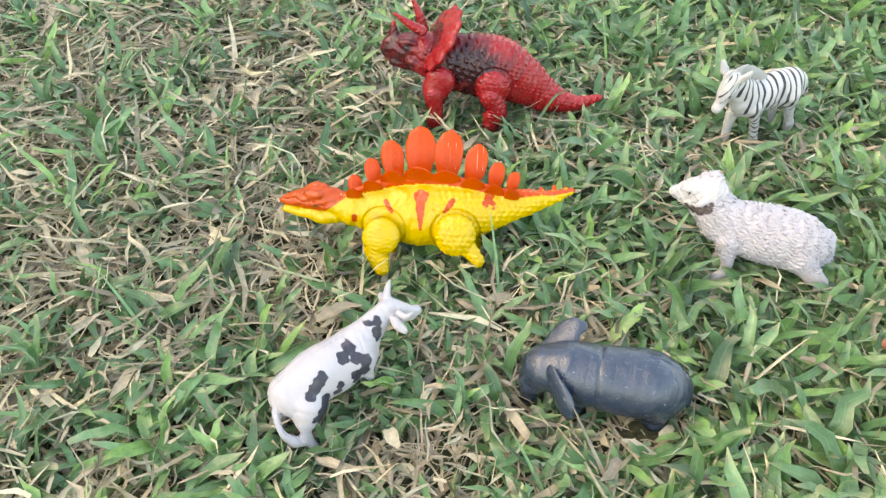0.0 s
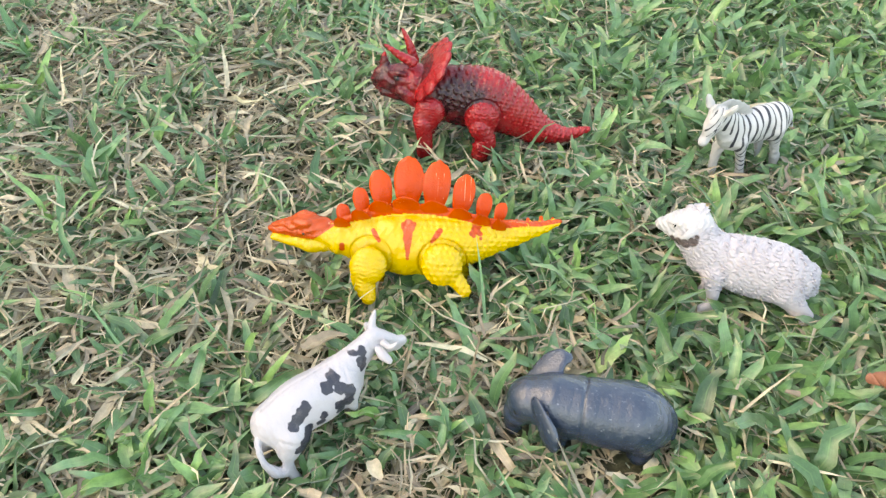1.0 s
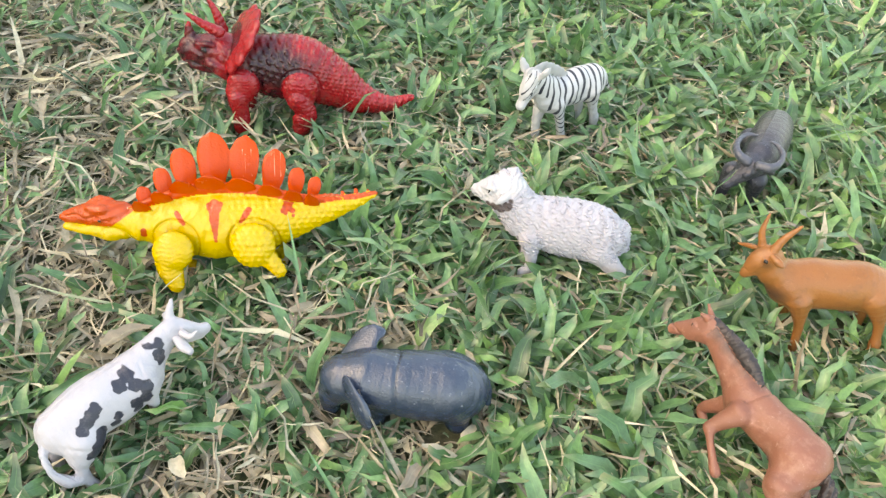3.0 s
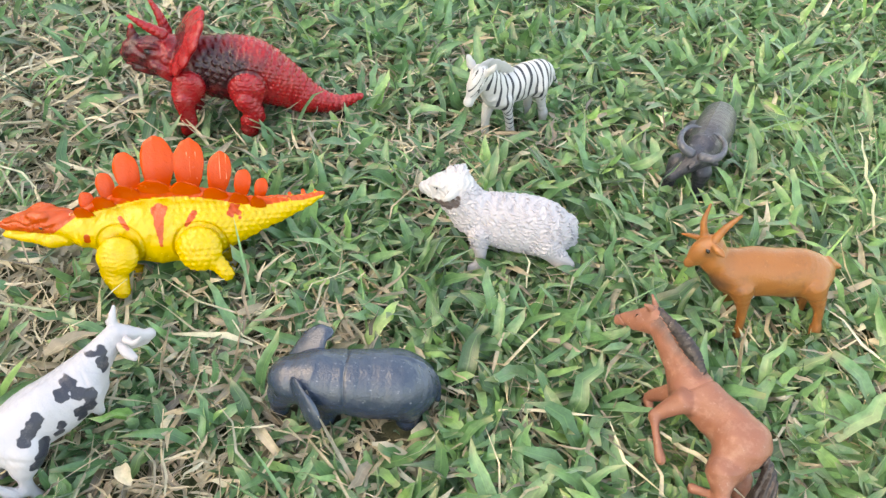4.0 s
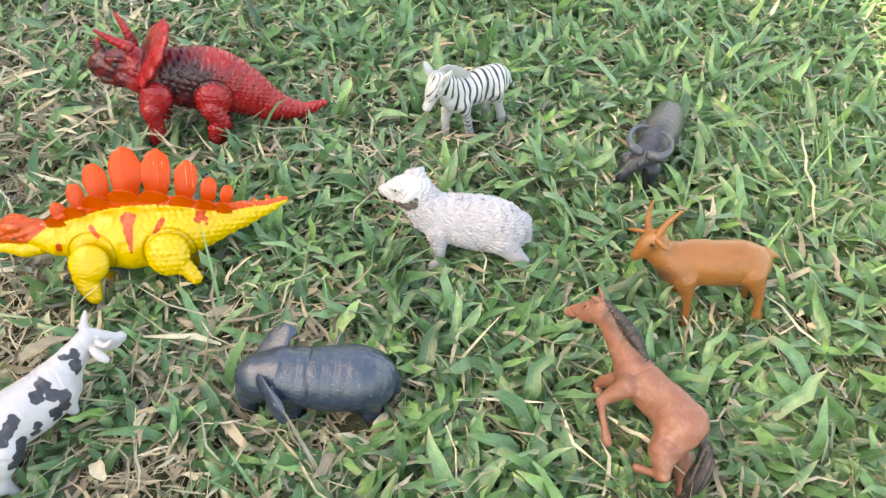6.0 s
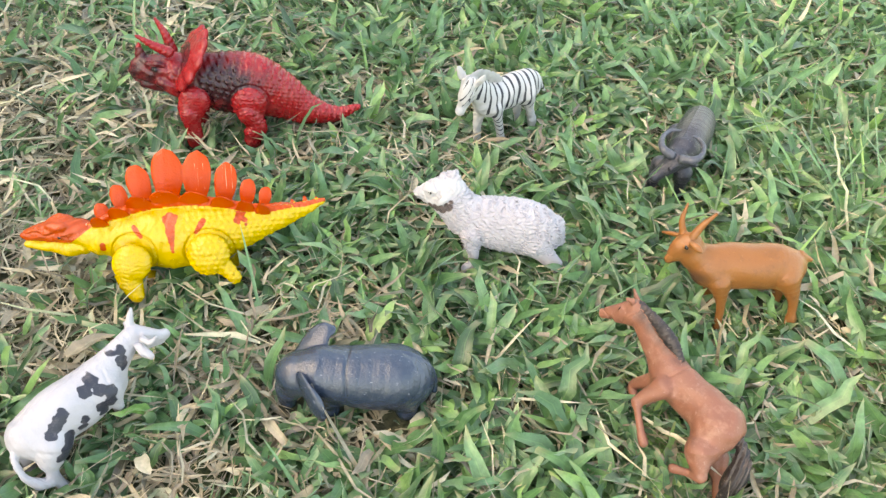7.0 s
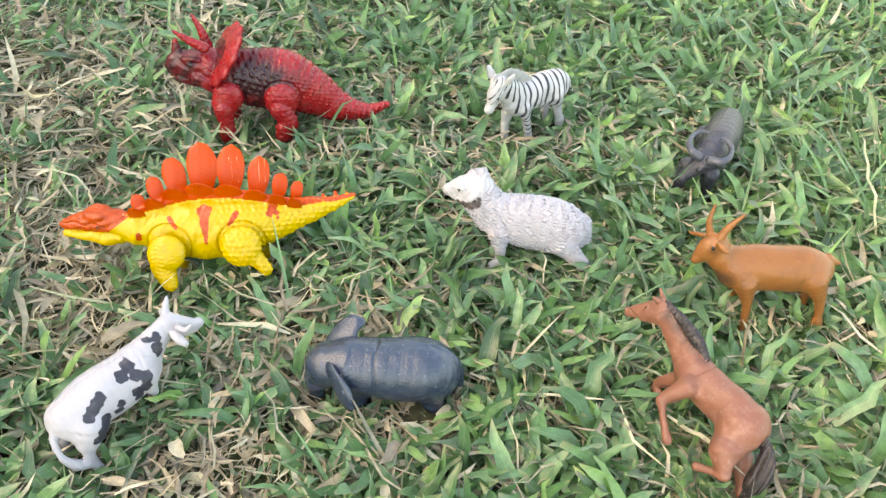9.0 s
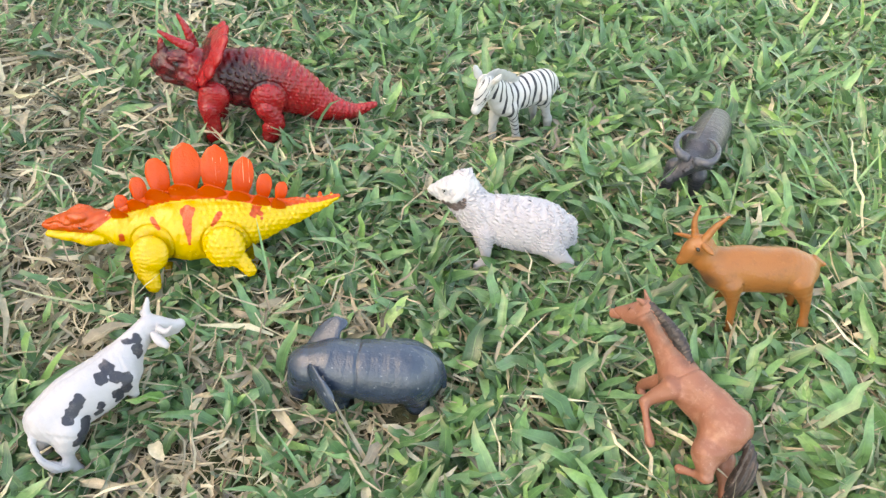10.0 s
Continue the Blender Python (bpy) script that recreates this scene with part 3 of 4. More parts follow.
WOOL = moulded("white_wool_paint", (0.44, 0.415, 0.44), (0.085, 0.06, 0.055), edge=(0.3, 0.8), rough=0.6, dirt=(0.22, 0.19, 0.20), dirty=0.4, relief=0.6)
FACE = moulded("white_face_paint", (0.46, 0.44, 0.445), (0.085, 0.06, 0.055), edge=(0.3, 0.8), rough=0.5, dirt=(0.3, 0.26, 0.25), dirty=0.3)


def wool(p, part):
    x, y, z = p.T
    waves = np.sin((z + 0.8 * np.sin(x * 0.75 + 0.4 * y + 0.9 * np.sin(z * 0.37)) + 0.5 * np.sin(x * 1.7 + z * 0.8) + 0.6 * np.sin(x * 0.31 + z * 0.53)) * 3.0) * (0.65 + 0.35 * np.sin(x * 0.9 + 1.7 * np.sin(z * 0.6)))
    curls = np.sin(x * 1.5 + 1.3 * np.sin(z * 0.9)) * np.sin(z * 1.3 + y)
    out = 0.78 * waves + 0.36 * curls
    out = out - 0.6 * np.exp(-((y / 0.7) ** 2)) * (z > 38) * (x < 20) - 0.6 * np.exp(-(((x - 21 - 0.35 * (z - 35)) / 0.7) ** 2)) * (part == "body")
    return np.where(np.isin(part, ["body", "neck", "tuft", "tail"]) | (named(part, "leg") & (z > 13)), out, np.where(part == "head", 0.4 * curls + 0.15 * waves, 0.05 * waves))


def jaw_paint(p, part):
    # brown chin patch, with the shade under jaw and ear painted in
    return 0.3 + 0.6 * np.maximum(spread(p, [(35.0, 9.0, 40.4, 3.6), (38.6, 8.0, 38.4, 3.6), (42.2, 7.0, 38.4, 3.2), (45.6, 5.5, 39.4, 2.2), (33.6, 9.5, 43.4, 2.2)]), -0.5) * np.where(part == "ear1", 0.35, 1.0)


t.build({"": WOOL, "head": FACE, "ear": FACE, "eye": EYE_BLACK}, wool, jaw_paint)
TOYS.append(t)

# toy goat
t = Toy("toy_goat", "ochre brown plastic toy goat with upright horns, standing on grass", pose(0.307, 0.264, 0.002, 14, 0, 172))
t.chain("eye1", (50.2, 6.4, 49.6, 0.8), flat=1, k=.3)
t.chain("body", (29.5, 0.0, 34.0, 13.2), (18.3, 0.0, 35.3, 14.1), (-1.5, 0.0, 36.0, 14.1), (-11.2, 0.0, 36.7, 12.2), (-14.6, 0.0, 36.6, 10.2), flat=0.85)
t.chain("neck", (31.0, 0.0, 35.9, 11.8), (41.4, 0.0, 40.9, 8.8), flat=0.8)
t.chain("head", (46.4, 0.0, 48.0, 7.8), (49.8, 0.0, 46.2, 6.8), (53.6, 0.0, 41.2, 4.4), (55.8, 0.0, 38.4, 3.0), flat=0.8)
t.chain("horn1", (46.4, 2.0, 54.6, 2.5), (42.8, 2.0, 62.0, 1.9), (37.2, 3.0, 70.2, 0.8), flat=1, k=.8)
t.chain("horn2", (49.9, -4.0, 53.1, 2.4), (52.2, -5.0, 61.7, 1.6), (50.8, -6.0, 71.1, 0.8), flat=1, k=.8)
t.chain("ear1", (47.6, 6.0, 52.6, 1.9), (45.6, 9.4, 51.6, 2.2), (43.4, 11.6, 50.4, 1.0), flat=0.5, k=.8)
t.chain("ear2", (51.5, -6.0, 50.6, 1.5), (55.0, -10.0, 49.4, 1.4), (58.6, -13.0, 48.4, 0.7), flat=0.5, k=.8)
t.chain("leg1", (26.6, 8.5, 28.4, 6.2), (22.1, 9.0, 13.6, 2.7), (20.4, 9.0, -1.9, 2.4), flat=0.9, k=3.5)
t.chain("leg3", (-12.8, 8.0, 32.7, 7.2), (-19.6, 8.6, 19.0, 3.2), (-22.2, 9.0, 5.7, 2.4), flat=0.8, k=3.5)
t.chain("tail", (-19.9, 0.0, 44.4, 2.9), (-26.7, 0.0, 41.8, 1.3), flat=0.8)
t.chain("leg3", (-22.2, 9, 5.7, 2.7), (-22.5, 9, 0, 2.8), flat=0.9, k=3)
t.chain("leg2", (27, -8, 28, 7), (23, -9, 12, 3.2), (23, -9, 1, 2.8), flat=0.9, k=3)
t.chain("leg4", (-12, -8, 32, 9), (-19, -9, 17, 4), (-20, -9, 1, 2.8), flat=0.8)


OCHRE = moulded("ochre_paint", (0.29, 0.108, 0.03), (0.075, 0.04, 0.028), edge=(0.15, 1.0), rough=0.34, dirt=(0.11, 0.05, 0.022), dirty=0.5, worn=(0.6, 0.32, 0.12), wear=0.2)


def goat_detail(p, part):
    x, y, z = p.T
    coat = ripples(p, (0.05, 9.0, 0.5, 0.2, 0.8))
    build = 0.4 * np.sin(x * 0.22 + 0.5 * np.sin(z * 0.25)) * np.sin(z * 0.2 + 1.0) - 0.5 * np.exp(-(((x - 21 - 0.2 * (z - 30)) / 1.2) ** 2)) * (z < 32)
    face = 0.5 * np.exp(-(((x - 50) / 1.8) ** 2 + ((z - 50.8) / 0.8) ** 2)) - 0.25 * np.exp(-((z - 40.4 - 0.3 * (x - 54)) / 0.5) ** 2) * (x > 52.5)
    rings = 0.06 * np.sin(z * 1.9)
    return np.where(part == "head", face, 0) + np.where(named(part, "horn"), rings, 0) + np.where(part == "body", build, 0) + coat


def goat_paint(p, part):
    x, y, z = p.T
    # airbrushed throat and face; the belly's underside shade is put into the colour too
    throat = 0.85 * np.exp(-(((x - 40) / 7) ** 2 + ((z - 30) / 6) ** 2))
    belly_shade = 0.8 * np.exp(-((z - 19) / 4) ** 2) * (x > -14) * (x < 26)
    face = 0.6 * np.exp(-(((x - 49) / 3.5) ** 2 + ((z - 47) / 2.2) ** 2))
    return np.where(named(part, "leg"), 0.1, np.maximum(np.maximum(throat, belly_shade), face))


t.build({"": OCHRE, "eye": EYE_BLACK}, goat_detail, goat_paint, {"eye": "black painted eye"})
TOYS.append(t)

# toy zebra
t = Toy("toy_zebra", "white plastic toy zebra with thin black stripes, standing on grass", pose(0.1985, 0.4525, 0.002, 0, 0, 211))
t.chain("eye1", (45.4, 4.9, 50.2, 0.9), flat=1, k=.3)
t.chain("body", (24.2, 0.0, 38.2, 11.3), (8.7, 0.0, 39.2, 12.6), (-5.3, -0.0, 38.7, 12.7), (-11.6, 0.0, 37.4, 10.7), flat=0.8)
t.chain("neck", (26.3, 0.0, 42.6, 10.8), (38.8, 0.0, 56.7, 6.6), flat=0.7)
t.chain("head", (41.4, 0.0, 57.0, 6.2), (44.4, 1.0, 50.0, 5.6), (46.8, 1.5, 43.0, 3.7), (48.4, 1.8, 39.4, 3.7), flat=0.85, k=1.5)
t.chain("head", (43.0, 5.0, 52.6, 1.7), (44.4, 4.6, 50.6, 1.3), k=.6)
t.chain("jaw", (40.0, 1.0, 49.0, 4.0), (44.5, 1.5, 41.0, 2.2), flat=0.8, k=1)
t.chain("mane", (43.7, 0.0, 62.5, 3.8), (34.3, 0.0, 64.1, 3.9), (21.5, 0.0, 56.7, 3.5), (14.4, 0.0, 51.6, 2.0), flat=0.3, k=.6)
t.chain("ear1", (39.6, 5.0, 59.4, 2.5), (38.4, 8.0, 63.4, 2.6), (37.6, 9.0, 66.6, 1.0), flat=0.6, k=.8)
t.chain("ear2", (42.0, -5.0, 58.0, 2.6), (44.4, -6.5, 63.6, 2.8), (46.0, -7.0, 68.0, 1.3), flat=0.6, k=.8)
t.chain("leg1", (22.6, 7.0, 35.5, 4.8), (18.3, 7.0, 21.9, 3.3), (14.0, 7.0, 5.2, 2.9), flat=0.9, k=3.5)
t.chain("leg2", (23.9, -7.0, 24.4, 5.0), (24.9, -7.0, 14.6, 3.3), (23.7, -7.0, -0.4, 3.0), flat=0.9, k=3.5)
t.chain("leg3", (-4.3, 7.0, 36.5, 7.4), (-8.5, 7.0, 23.9, 3.7), (-13.6, 7.0, 9.6, 3.0), flat=0.9, k=3.5)
t.chain("tail", (-17.9, 0.0, 41.5, 2.1), (-22.7, 0.0, 33.9, 1.7), (-27.5, 0.0, 26.6, 1.3), flat=1, k=.8)
t.chain("leg1", (14, 7, 5.2, 2.9), (13.5, 7, 0, 3.1), flat=0.9, k=3)
t.chain("leg3", (-13.6, 7, 9.6, 3), (-15, 7, 0, 3.1), flat=0.9, k=3)
t.chain("leg4", (-4, -7, 34, 7), (-10, -7, 21, 3.7), (-12, -7, 0, 3), flat=0.9)


# a long body and a raised head
RAISED = ("head", "jaw", "ear1", "ear2", "eye1")
t.limbs = [(part, rows * np.array([1.12, 1, 1, 1]) + np.array([0, 0, 2.5 * (part in RAISED), 0]), flat, k, axis) for part, rows, flat, k, axis in t.limbs]

STRIPED = moulded("striped_paint", (0.47, 0.46, 0.46), (0.022, 0.024, 0.035), edge=(0.46, 0.54), rough=0.45, dirt=(0.4, 0.38, 0.33), dirty=0.25)
GREY_MANE = moulded("grey_mane_paint", (0.36, 0.36, 0.36), rough=0.5)


def zebra_paint(p, part):
    p = p * np.array([1 / 1.12, 1, 1]) - np.array([0, 0, 2.5]) * np.isin(part, RAISED)[:, None]
    x, y, z = p.T
    bend = x + 0.012 * (z - 40) * np.abs(z - 40) + 0.45 * np.sin(z * 0.45) + 0.3 * np.sin(x * 0.6)
    body = np.sin(bend * 2 * math.pi / 4.6) - 0.5 + 0.25 * np.sin(x * 0.9 + z * 0.35)
    legs = np.sin((z + 0.5 * x) * 2 * math.pi / 5.2 + np.abs(y)) - 0.72 - 0.6 * (y < 0) - 0.3 * (x < 0)
    value = np.where((z < 26) & (x > -30), legs, body)
    bare = ((x > 17) & (z < 47)) & (np.abs(y) < 6) | (x > 43)
    face = np.sin((x + 0.6 * z) * 2.1) - 0.75
    smudge = spread(p, [(45.2, 5, 49.4, 1.3), (44.6, 5, 47.4, 0.9), (49.6, 3.6, 40.2, 0.9), (50, 2, 37.2, 1.0)])
    head = np.isin(part, RAISED)
    return 0.5 + 0.35 * np.maximum(np.where(head & (y > 1.5) & (z > 44) & ~named(part, "ear"), face, np.where(bare | head, -1.0, value)), np.where(head, smudge, -1.0))


t.build({"": STRIPED, "mane": GREY_MANE, "eye": EYE_BLACK}, lambda p, part: ripples(p, (0.14, 6.0, 0.5, 0.4, 0.9), (0.1, 3.7, 0.9, 0.2, 0.3)) + np.where(part == "body", 0.35 * np.sin(p[:, 0] * 0.3) * np.sin(p[:, 2] * 0.27), 0), zebra_paint, {"mane": "upright grey mane", "eye": "black painted eye"})
TOYS.append(t)

# toy horse
t = Toy("toy_horse", "reddish brown plastic toy horse with black mane, leaning over in grass", pose(0.214, 0.18, 0.002, 35, 0, 113))
t.chain("eye1", (60.5, 3.4, 45.1, 0.5), flat=1, k=.3)
t.chain("body", (17.6, 0.0, 39.0, 10.8), (1.6, 0.0, 40.4, 10.9), (-14.6, 0.0, 40.8, 12.2), flat=0.8)
t.chain("haunch", (-15.3, 4.0, 37.7, 11.4), (-18.3, 6.0, 30.8, 8.6), flat=0.8)
t.chain("neck", (24.0, 0.0, 42.0, 9.8), (37.0, 0.0, 46.4, 7.5), (50.8, 0.0, 49.6, 6.0), flat=0.6)
t.chain("head", (55.2, 0.0, 50.2, 6.0), (60.6, 0.0, 44.1, 4.9), (68.2, 0.0, 35.9, 2.8), flat=0.7)
t.chain("jaw", (54.5, 0.0, 46.7, 5.1), (59.7, 0.0, 40.8, 2.8), flat=0.75)
t.chain("ear1", (58.1, 4.0, 53.6, 1.8), (60.6, 6.0, 53.0, 0.9), flat=0.6, k=.6)
t.chain("ear2", (59.6, -3.0, 53.9, 1.8), (65.1, -4.0, 56.4, 0.9), flat=0.6, k=.6)
t.chain("mane", (54.6, 1.0, 54.2, 2.4), (41.5, 1.6, 54.0, 3.6), (29.0, 2.2, 52.4, 4.2), (19.5, 2.0, 49.8, 2.2), flat=0.62, k=.6)
t.chain("tail", (-23.0, 0.0, 43.2, 2.4), (-29.9, 0.0, 40.4, 3.0), (-35.0, 0.0, 33.5, 4.6), (-36.6, 0.0, 26.0, 5.0), (-37.5, 0.0, 20.0, 3.0), (-37.0, 0.0, 15.0, 1.2), flat=0.7, k=.8)
t.chain("leg1", (14.2, 9.0, 35.0, 5.6), (17.6, 12.5, 22.4, 2.9), flat=0.9, k=3.5)
t.chain("leg1", (17.6, 13.0, 21.4, 2.6), (12.0, 13.0, 17.0, 1.8), (7.3, 13.0, 13.6, 1.9), flat=0.9, k=1.5)
t.chain("leg1", (7.3, 13.0, 13.6, 1.9), (1.5, 13.0, 9.8, 2.6), flat=0.9, k=.6)
t.chain("leg2", (25.5, -8.0, 28.3, 4.8), (32.4, -9.0, 17.3, 2.7), (27.5, -9.0, 13.7, 2.1), flat=0.9, k=3.5)
t.chain("leg3", (-19.8, 11.0, 27.3, 7.0), (-26.7, 11.0, 20.2, 3.7), flat=0.9, k=3.5)
t.chain("leg3", (-27.2, 11.0, 19.8, 2.9), (-22.0, 11.0, 16.0, 1.9), (-16.4, 11.0, 12.0, 2.4), flat=0.9, k=1.5)
t.chain("leg4", (-22.6, -9.0, 24.8, 6.1), (-30.4, -9.0, 17.5, 3.1), (-34.9, -9.0, 12.0, 2.5), flat=0.9, k=3.5)


BAY = moulded("bay_paint", (0.25, 0.097, 0.06), (0.035, 0.024, 0.024), edge=(0.2, 1.0), rough=0.45, dirt=(0.55, 0.33, 0.25), dirty=0.35, worn=(0.75, 0.6, 0.52), wear=0.18)
BLACK_HAIR = moulded("black_hair_paint", (0.022, 0.017, 0.018), rough=0.4, dirt=(0.2, 0.11, 0.08), dirty=0.35, worn=(0.6, 0.5, 0.45), wear=0.35, relief=0.8, grain=700.0)


def horse_detail(p, part):
    x, y, z = p.T
    hair = np.where(part == "tail", 0.4 * np.sin((x * 0.9 - z * 0.25) * 2.3 + y * 2.0), 0.34 * np.sin((z * 0.5 + x * 1.2 + 0.8 * np.sin(x * 0.37 + z * 0.3)) * 2.1 + y) * (0.6 + 0.4 * np.sin(x * 0.7 + z * 0.9)))
    seam = -0.5 * np.exp(-(((x - 16 + 0.25 * (z - 40)) / 0.7) ** 2)) * (z > 38)
    face = -0.5 * np.exp(-((z - 37.5 - 0.75 * (x - 64) * 0.2) / 0.5) ** 2) * (x > 60) + 0.45 * np.exp(-(((x - 60.5) / 1.8) ** 2 + ((z - 46.4) / 0.8) ** 2)) - 0.4 * np.exp(-(((x - 55 + 0.4 * (z - 45)) / 0.7) ** 2)) * (z > 40)
    thigh = 0.35 * np.sin((x - 0.5 * z) * 0.38 + 0.5 * np.sin(z * 0.3))
    return np.where(np.isin(part, ["head", "jaw"]), face, 0) + np.where(np.isin(part, ["body", "haunch", "neck"]), thigh * 0.6, 0) + np.where(np.isin(part, ["mane", "tail"]), hair, ripples(p, (0.1, 8.0, 0.5, 0.4, 1.0)) + np.where(part == "body", seam, 0))


def horse_paint(p, part):
    x, y, z = p.T
    crest = spread(p, [(54, 0, 52, 8), (48, 0, 53, 8.5), (41, 0, 53, 9), (34, 0, 52, 9), (27, 0, 51, 8.5), (20, 0, 47, 7.5)])
    nose = spread(p, [(67, 2.6, 36.5, 1.3), (64, 2.8, 35.5, 0.9), (62, 3, 36.5, 0.8)])
    return np.where(np.isin(part, ["neck", "body"]), 0.1 + 0.15 * np.maximum(crest, 0), 0.1 + 0.5 * np.maximum(nose, 0))


t.build({"": BAY, "mane": BLACK_HAIR, "tail": BLACK_HAIR, "eye": EYE_BLACK}, horse_detail, horse_paint, {"mane": "black mane with worn tips", "tail": "bushy black tail"})
TOYS.append(t)

# toy buffalo
t = Toy("toy_buffalo", "dark grey plastic toy water buffalo with curved horns, on grass", pose(0.306, 0.393, 0.002, 0, 0, 234))
t.chain("body", (-27.0, 3.4, 32.0, 13.0), (-12.9, 3.9, 34.0, 14.0), (2.6, 3.9, 35.0, 13.8), (13.3, 3.6, 35.0, 12.0), flat=0.9)
t.chain("neck", (16.9, 2.5, 36.0, 10.7), (23.5, 1.2, 35.0, 8.7), flat=1, k=2)
t.chain("head", (28.4, 1.6, 36.5, 7.2), (32.4, -2.0, 31.5, 5.6), (36.4, -5.6, 27.0, 4.0), (38.4, -7.4, 24.5, 3.8), flat=1, k=1.5)
t.chain("head", (35.0, 2.6, 36.6, 1.9), (37.0, 1.0, 34.6, 1.6), k=.7)
t.chain("jaw", (31.0, -3.0, 26.0, 4.0), (36.0, -7.0, 21.5, 2.6), k=1)
t.chain("ear1", (27.0, 8.0, 37.0, 2.0), (25.6, 12.5, 36.0, 2.4), (25.0, 15.0, 35.0, 1.2), flat=0.6, k=.7)
t.chain("horn1", (33.5, 5.0, 42.0, 2.9), (34.0, 12.0, 44.0, 2.7), (28.0, 15.6, 45.5, 2.4), (20.0, 14.6, 47.0, 1.9), (14.8, 9.6, 48.0, 1.4), (14.6, 5.2, 48.5, 0.7), flat=0.8, k=.5)
t.chain("horn2", (33.5, -1.5, 42.0, 2.9), (33.0, -8.0, 44.0, 2.7), (27.5, -11.6, 45.5, 2.4), (19.5, -11.6, 46.5, 1.9), (14.0, -8.4, 47.5, 1.4), (12.0, -3.4, 48.0, 0.7), flat=0.8, k=.5)
t.chain("leg1", (20, 8, 22, 6.5), (20, 9, 10, 3.6), (20, 9, 1, 3.8), k=2.5)
t.chain("leg2", (20, -8, 22, 6.5), (23, -9, 10, 4), (23, -9, 1, 4.2), k=1.3)
t.chain("leg3", (-18, 7, 24, 8), (-21, 8, 12, 4.2), (-20, 8, 1, 4.2), k=1.3)
t.chain("leg4", (-18, -7, 24, 8), (-21, -8, 12, 4.2), (-20, -8, 1, 4.2), k=1.3)
t.chain("tail", (-30, 0, 40, 2.0), (-34, 0, 28, 1.6), (-33, 0, 16, 2.0), k=0.8)


def ox_hide(p, part):
    x, y, z = p.T
    seam = 0.45 * np.exp(-((y / 0.7) ** 2)) * (z > 42)
    rings = 0.1 * np.sin((x + y) * 1.6)
    return np.where(part == "body", seam, 0) + np.where(named(part, "horn"), rings, 0) + ripples(p, (0.05, 6.0, 1.0, 0.3, 0.4))


def ox_paint(p, part):
    x, y, z = p.T
    return np.exp(-(((x + 2) / 22) ** 2 + ((z - 52) / 9) ** 2))


GREY_HIDE = moulded("dark_grey_paint", (0.036, 0.036, 0.049), (0.062, 0.052, 0.052), edge=(0.2, 0.9), rough=0.3, dirt=(0.14, 0.13, 0.13), dirty=0.45, worn=(0.5, 0.5, 0.52), wear=0.35, relief=0.8)
HORN = moulded("grey_horn_paint", (0.075, 0.08, 0.10), rough=0.32, worn=(0.5, 0.5, 0.52), wear=0.3)
t.build({"": GREY_HIDE, "horn": HORN}, ox_hide, ox_paint, {"horn": "lighter grey curved horn"})
TOYS.append(t)

# toy cow
t = Toy("toy_cow", "white plastic toy cow with black patches, leaning in withered grass", pose(-0.05, 0.222, 0.002, -16, 0, 40))
t.chain("body", (-30.0, 0.0, 25.2, 11.6), (-21.2, 0.0, 26.4, 13.2), (-9.4, 0.0, 27.0, 13.8), (4.7, 0.0, 28.6, 12.3), flat=0.9)
t.chain("neck", (6.0, 0.0, 31.0, 10.6), (17.8, 0.0, 37.2, 7.3), (26.0, 0.0, 41.3, 5.6), flat=0.8)
t.chain("head", (28.4, 0.0, 41.6, 5.4), (33.0, -2.0, 38.4, 4.6), (37.6, -3.0, 35.8, 3.2), (40.6, -3.0, 34.6, 3.0), flat=0.85, k=1.5)
t.chain("head", (31.0, -4.0, 41.6, 1.8), (33.5, -4.6, 39.8, 1.5), k=.7)
t.chain("jaw", (31.0, -2.5, 35.0, 2.8), (38.0, -3.2, 32.6, 1.9), flat=0.8, k=.8)
t.chain("horn1", (28.4, 2.0, 45.0, 2.4), (30.4, 2.6, 49.0, 1.9), (33.2, 3.0, 53.6, 0.9), flat=1, k=.6)
t.chain("horn2", (29.1, -8.0, 42.4, 1.7), (30.6, -12.0, 41.4, 1.4), (33.4, -14.0, 43.4, 0.8), flat=1, k=.6)
t.chain("ear1", (26.5, -6.0, 39.0, 2.2), (27.0, -10.0, 36.4, 2.5), (28.0, -13.0, 34.4, 1.5), flat=0.6, k=.6)
t.chain("ear2", (29.7, 7.0, 40.1, 2.3), (30.0, 10.0, 43.3, 1.7), flat=0.6, k=.6)
t.chain("tail", (-37.7, -1.0, 28.3, 2.1), (-42.0, -5.0, 22.4, 1.6), (-42.8, -8.5, 14.0, 1.6), (-39.6, -10.0, 7.0, 2.5), (-36.6, -10.5, 4.4, 1.8), flat=1, k=.8)
t.chain("leg1", (5.3, -8.0, 27.3, 5.5), (5.8, -8.0, 20.7, 2.8), (6.0, -8.0, 16.6, 2.2), flat=0.9, k=3.5)
t.chain("leg3", (-26.5, -8.5, 20.0, 8.4), (-30.0, -9.0, 15.0, 6.0), (-32.1, -10.0, 10.7, 3.2), (-32.9, -10.0, 4.2, 2.4), (-31.5, -10.0, -4.2, 2.7), flat=0.9, k=3.5)
t.chain("leg4", (-34.0, 9.0, 14.0, 6.0), (-37.8, 9.0, 5.2, 3.0), (-40.3, 9.0, -2.9, 2.5), flat=0.9, k=3.5)
t.chain("leg2", (6, 9, 24, 6), (8, 9, 14, 3), (8, 9, 0, 2.5), flat=0.9)


PIED = moulded("pied_paint", (0.43, 0.41, 0.435), (0.026, 0.028, 0.042), edge=(0.44, 0.56), rough=0.42, dirt=(0.36, 0.3, 0.28), dirty=0.35)


